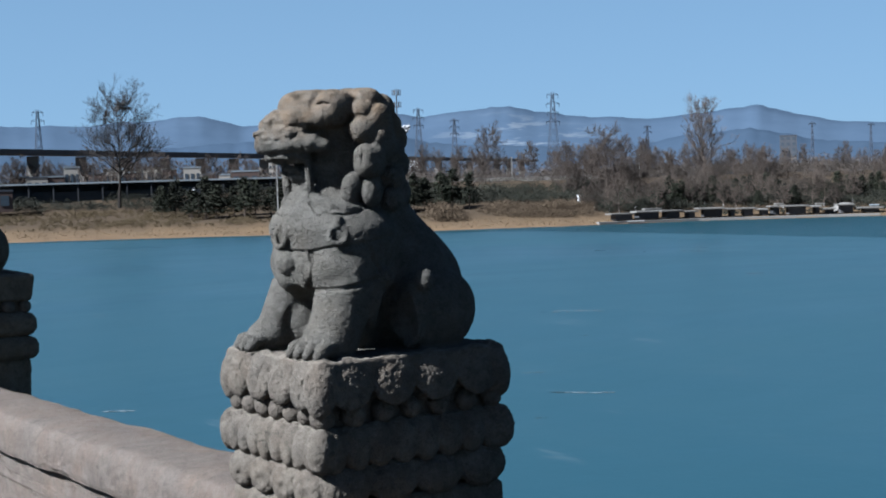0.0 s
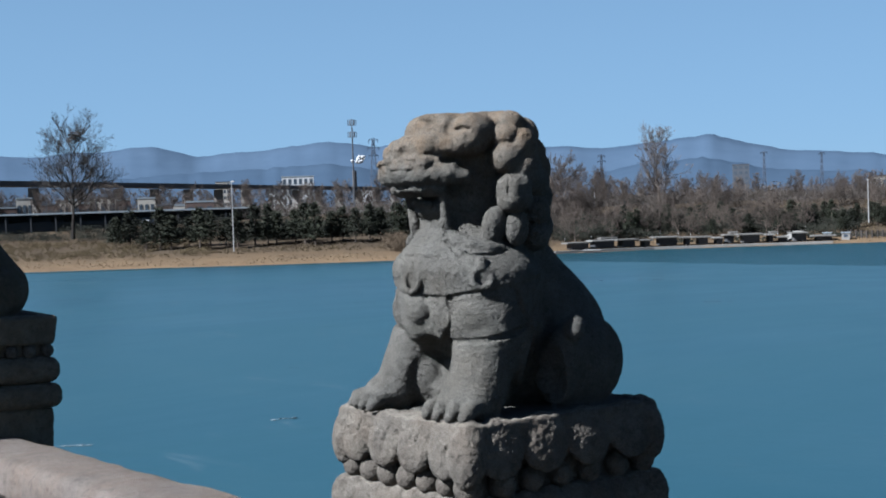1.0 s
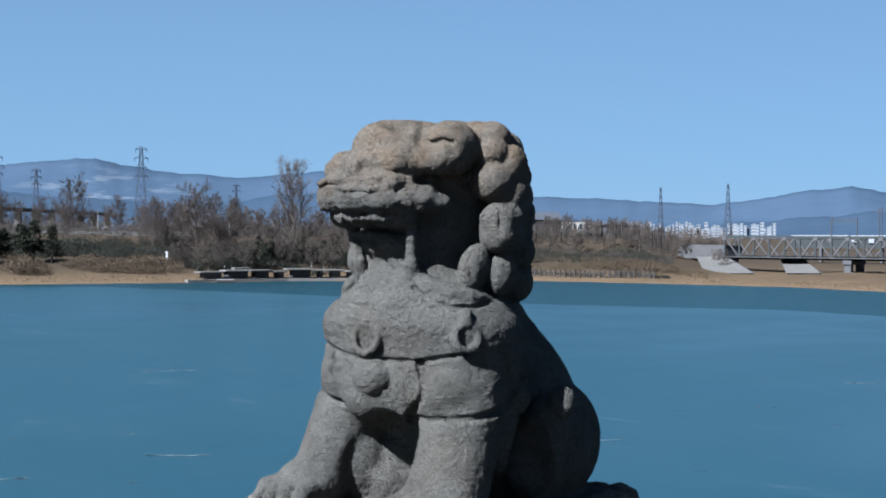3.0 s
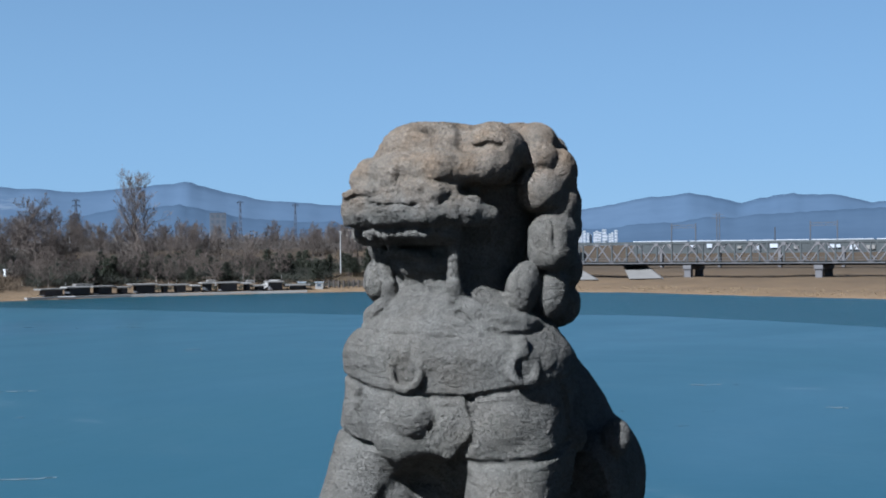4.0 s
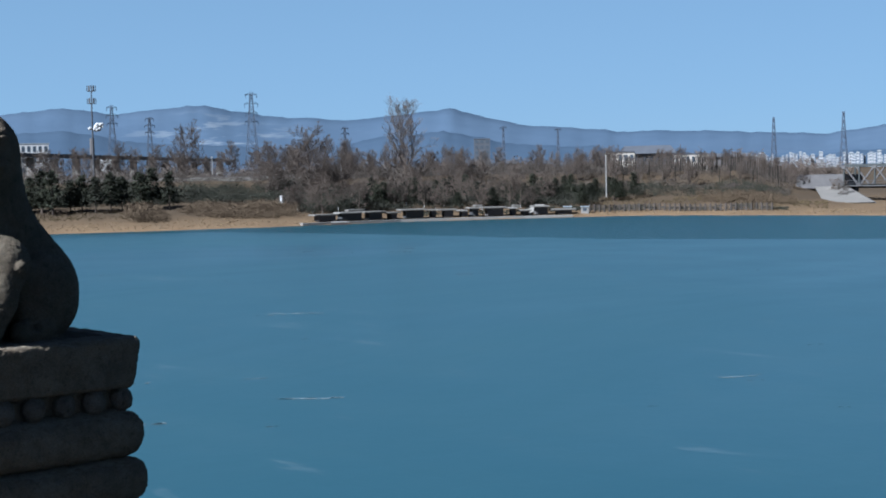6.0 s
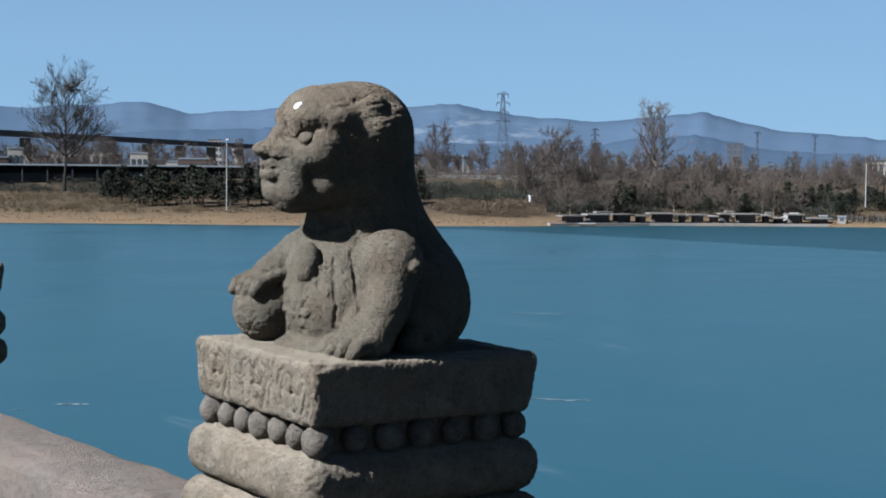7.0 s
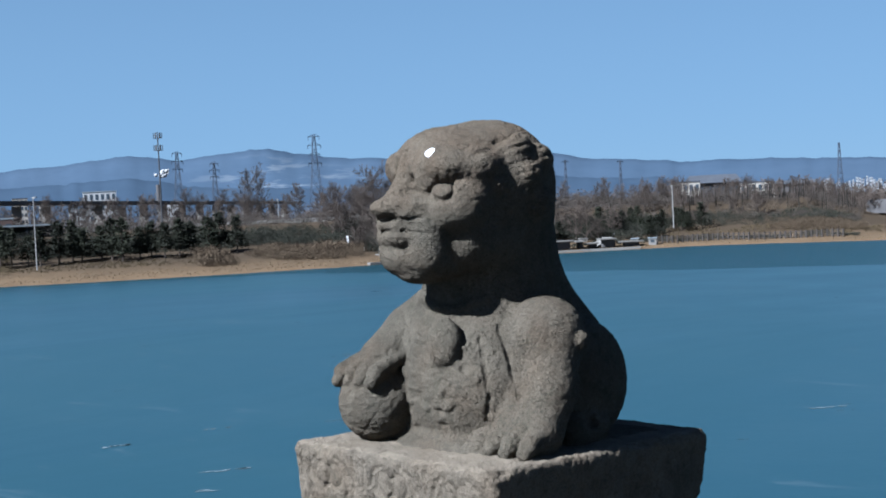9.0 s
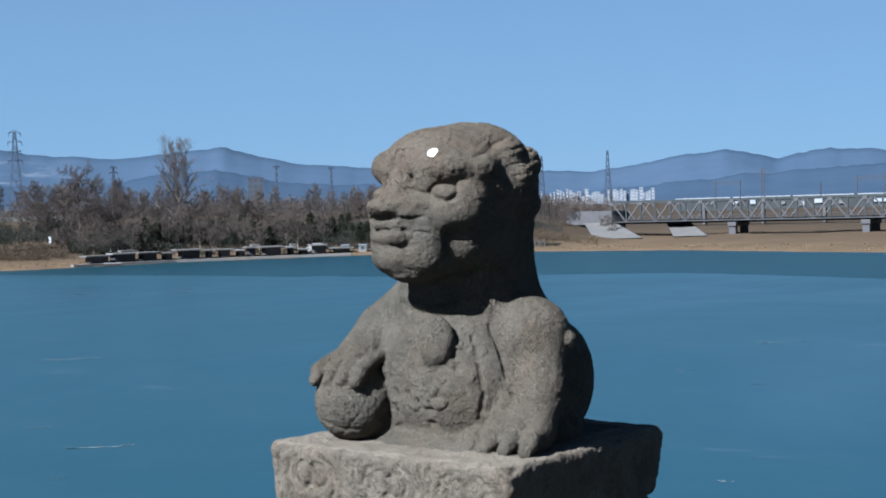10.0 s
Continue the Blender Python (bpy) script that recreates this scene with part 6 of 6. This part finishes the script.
def second_line():
    """A second line behind the truss bridge: pale parapet, dark girder, pale huts and wagons beside it."""
    ob = thing("line_parapet", None, "long white parapet behind the truss bridge", "parapet")
    for i in range(18):
        part("section", box((-150 + i * 16, 342, 2.2), (15.3, 0.4, 0.34)), HAZE_WALL, ob)
        part("girder", box((-150 + i * 16, 343.2, 0.5), (15.96, 1.2, 2.9)), TRUSS_PAINT, ob)
        part("support", box((-150 + i * 16, 343, -2.0), (0.7, 1.2, 5.0)), CONCRETE_DARK, ob)
    rng2 = random.Random(14)
    for i in range(44):
        w, h = rng2.uniform(0.8, 3.0), rng2.uniform(0.5, 1.3)
        part("cabinet", box((-148 + i * 6.0 + rng2.uniform(-2, 2), 342.4, 0.2 + rng2.uniform(0, 1.0)), (w, 0.5, h)), HAZE_WALL if i % 3 else CONCRETE_MID, ob)


second_line()


def abutment():
    ob = thing("abutment", None, "pale concrete slope below the end of the railway bridge", "abutment")
    for top, foot in ((((-154, 284, -2.6), (-146, 283, -2.5)), ((-131, 266, -5.75), (-141, 264, -5.85))), (((-137, 291, -2.8), (-130.5, 289, -2.8)), ((-119, 272, -5.6), (-126, 271, -5.7)))):
        v = [*top, *foot, *((x, y + 4, -6.6) for x, y, z in (*top, *foot))]
        part("slope", mesh_from("slope", v, [(0, 3, 2, 1), (4, 5, 6, 7), (0, 1, 5, 4), (1, 2, 6, 5), (2, 3, 7, 6), (3, 0, 4, 7)]), CONCRETE_MID, ob)
    part("wing_wall", box((-152, 287, -1.6), (12, 8, 3.0)), CONCRETE_DARK, ob)


abutment()


def boardwalk():
    """A raised walkway with piles and rails, and the low stone quay at the water below it."""
    ob = thing("boardwalk", None, "pale stepped concrete boardwalk along the water, dark below", "boardwalk")
    rng2 = random.Random(6)
    a = -48.6
    while a < -38.4:
        b = a + rng2.uniform(0.35, 1.15)
        p, q = polar(a, shore_far(a) + 4.5, 0), polar(b, shore_far(b) + 4.5, 0)
        mid, d = (p + q) / 2, q - p
        rz = math.atan2(d.y, d.x)
        z = -5.35 + rng2.choice((0.0, 0.0, 0.25, 0.45, -0.25))
        part("deck", box((mid.x, mid.y, z), (d.length * rng2.uniform(0.9, 1.0), rng2.uniform(2.6, 3.8), 0.26), rz, 0.03), CONCRETE_MID if rng2.random() < 0.8 else CONCRETE, ob)
        # Dark boxes stand in for the shaded gaps under the deck.
        part("fascia", box((mid.x, mid.y + 0.4, (z - 6.5) / 2 - 0.05), (d.length * rng2.uniform(0.35, 0.85), 2.2, z + 6.3), rz), CONCRETE_DARK if rng2.random() < 0.5 else DARK_WALL, ob)
        if rng2.random() < 0.35:
            part("rear_step", box((mid.x - 1.5, mid.y + 3.2, z + 0.35), (d.length * 0.7, 1.6, 0.35), rz, 0.03), CONCRETE_MID, ob)
        a = b + rng2.uniform(0.0, 0.06)
    quay = thing("quay", None, "low pale stone quay at the waterline", "quay")
    edges = list(np.arange(-49.0, -37.0, 1.0))
    for a0, a1 in zip(edges, edges[1:]):
        p, q = polar(a0, shore_far(a0) + 0.6, 0), polar(a1, shore_far(a1) + 0.6, 0)
        mid, d = (p + q) / 2, q - p
        part("stone", box((mid.x, mid.y, -6.85), (d.length, 1.2, 0.5), math.atan2(d.y, d.x)), CONCRETE, quay)


boardwalk()


def float_box(az, r):
    ob = thing("float", Matrix.Translation(polar(az, r, WATER_Z + 0.02)) @ Matrix.Rotation(radians(-az), 4, "Z"), "small pale landing float beside the boardwalk", "float")
    part("hull", box((0, 0, 0.18), (3.0, 1.6, 0.36), 0, 0.05), DARK_WOOD, ob)
    part("deck", box((0, 0, 0.45), (3.1, 1.7, 0.16), 0, 0.03), POST_PAINT, ob)


float_box(-47.45, 256)


def kiosk(az, d):
    p = on_ground(az, d)
    ob = thing("kiosk", Matrix.Translation(p) @ Matrix.Rotation(radians(-az), 4, "Z"), "small white kiosk at the water's edge", "kiosk", "kiosks")
    part("body", box((0, 0, 0.55), (1.5, 1.5, 1.4), 0, 0.05), CONCRETE, ob)
    part("roof", box((0, 0, 1.32), (1.8, 1.8, 0.16), 0, 0.03), ROOF_PALE, ob)
    part("hatch", box((0, -0.78, 0.75), (0.7, 0.06, 0.5)), GLASS_DARK, ob)


kiosk(-38.2, 5)
kiosk(-37.5, 5)


def steps_up(az, d):
    p = on_ground(az, d)
    ob = thing("steps", Matrix.Translation(p) @ Matrix.Rotation(radians(-az) + 0.9, 4, "Z"), "pale concrete steps up the bank", "steps")
    for i in range(9):
        part("step", box((i * 0.62, 0, i * 0.2 - 0.1), (0.7, 2.4, 0.4)), CONCRETE, ob)


steps_up(-39.9, 7)


def fence():
    ob = thing("fence", None, "dark wooden fence along the sandy shore", "fence")
    a = -37.3
    last = None
    while a < -29.9:
        p = on_ground(a, 7)
        part("post", box((p.x, p.y, p.z + 0.6), (0.26, 0.26, 1.7)), DARK_WOOD, ob)
        if last is not None:
            for h in (0.35, 0.8, 1.2):
                part("rail", bars("rail", [((last.x, last.y, last.z + h), (p.x, p.y, p.z + h), 0.08)], 4), DARK_WOOD, ob)
        last = p
        a += 0.2


fence()


def car(az, r, z, yaw):
    ob = thing("car", Matrix.Translation(polar(az, r, z)) @ Matrix.Rotation(yaw, 4, "Z"), "white car parked on the embankment road", "car")
    part("body", box((0, 0, 0.62), (4.4, 1.75, 0.62), 0, 0.12), WHITE, ob)
    bm = box((-0.1, 0, 1.15), (2.5, 1.55, 0.6), 0, 0.1)
    part("cabin", bm, GLASS_DARK, ob)
    v, f = [], []
    add_tube(v, f, (0, -0.1, 0), (0, 0.1, 0), 0.32, 0.32, 12)
    wheel = mesh_from("wheel", v, f)
    for x in (-1.35, 1.35):
        for y in (-0.85, 0.85):
            part("wheel", wheel, DARK_WALL, ob, m=Matrix.Translation((x, y, 0.32)))


p = on_ground(-65.5, 60)
car(-65.5, shore(-65.5) + 60, p.z, 0.4)


def steam():
    """A small white steam cloud over a distant works."""
    bm = bmesh.new()
    rng2 = random.Random(2)
    for i in range(34):
        m = Matrix.Translation((rng2.gauss(0, 1.3) + i * 0.10, rng2.gauss(0, 0.8), rng2.gauss(0, 0.8) + i * 0.09)) @ Matrix.Scale(rng2.uniform(0.5, 1.4), 4)
        bmesh.ops.create_icosphere(bm, subdivisions=2, radius=1.0, matrix=m)
    for v in bm.verts:
        v.co += Vector((0.5, 0.5, 0.5)) * noise.noise(v.co * 0.6)
    tagged(part("steam_cloud", from_bm("steam_cloud", bm, True), WHITE, m=Matrix.Translation(polar(-56.85, 800, 31)) @ Matrix.Rotation(radians(57), 4, "Z") @ Matrix.Scale(0.75, 4)), "small white steam cloud over a distant works", "cloud")
    ob = thing("chimney", Matrix.Translation(polar(-57.0, 800, 0)), "dark works chimney below the steam", "chimney")
    v, f = [], []
    add_tube(v, f, (0, 0, 0), (0, 0, 26), 1.6, 1.2, 10)
    part("shaft", mesh_from("shaft", v, f), CONCRETE_DARK, ob)


steam()


def stakes():
    """Dark upright stakes of a young plantation on the flat ground behind the shore."""
    rng2 = random.Random(31)
    shaft = mesh_from("shaft", *tube_lists(3.6, 0.13))
    brace = bars("brace", [((0, 0, 2.0), (0.9, 0, 0.0), 0.06)], 4)
    for i in range(90):
        az = -36.2 + i * 0.076 + rng2.uniform(-0.03, 0.03)
        p = on_ground(az, rng2.uniform(52, 88))
        k = rng2.uniform(0.7, 1.2)
        ob = thing("stake", Matrix.Translation(p) @ Matrix.Rotation(rng2.uniform(0, 6), 4, "Z") @ Matrix.Diagonal((1, 1, k, 1)), "dark wooden stake of a young plantation", "stake", "plantation stakes")
        part("shaft", shaft, BARK_DARK, ob)
        part("brace", brace, BARK_DARK, ob)


def tube_lists(high, r):
    v, f = [], []
    add_tube(v, f, (0, 0, -0.2), (0, 0, high), r, r * 0.7, 6)
    return v, f


stakes()
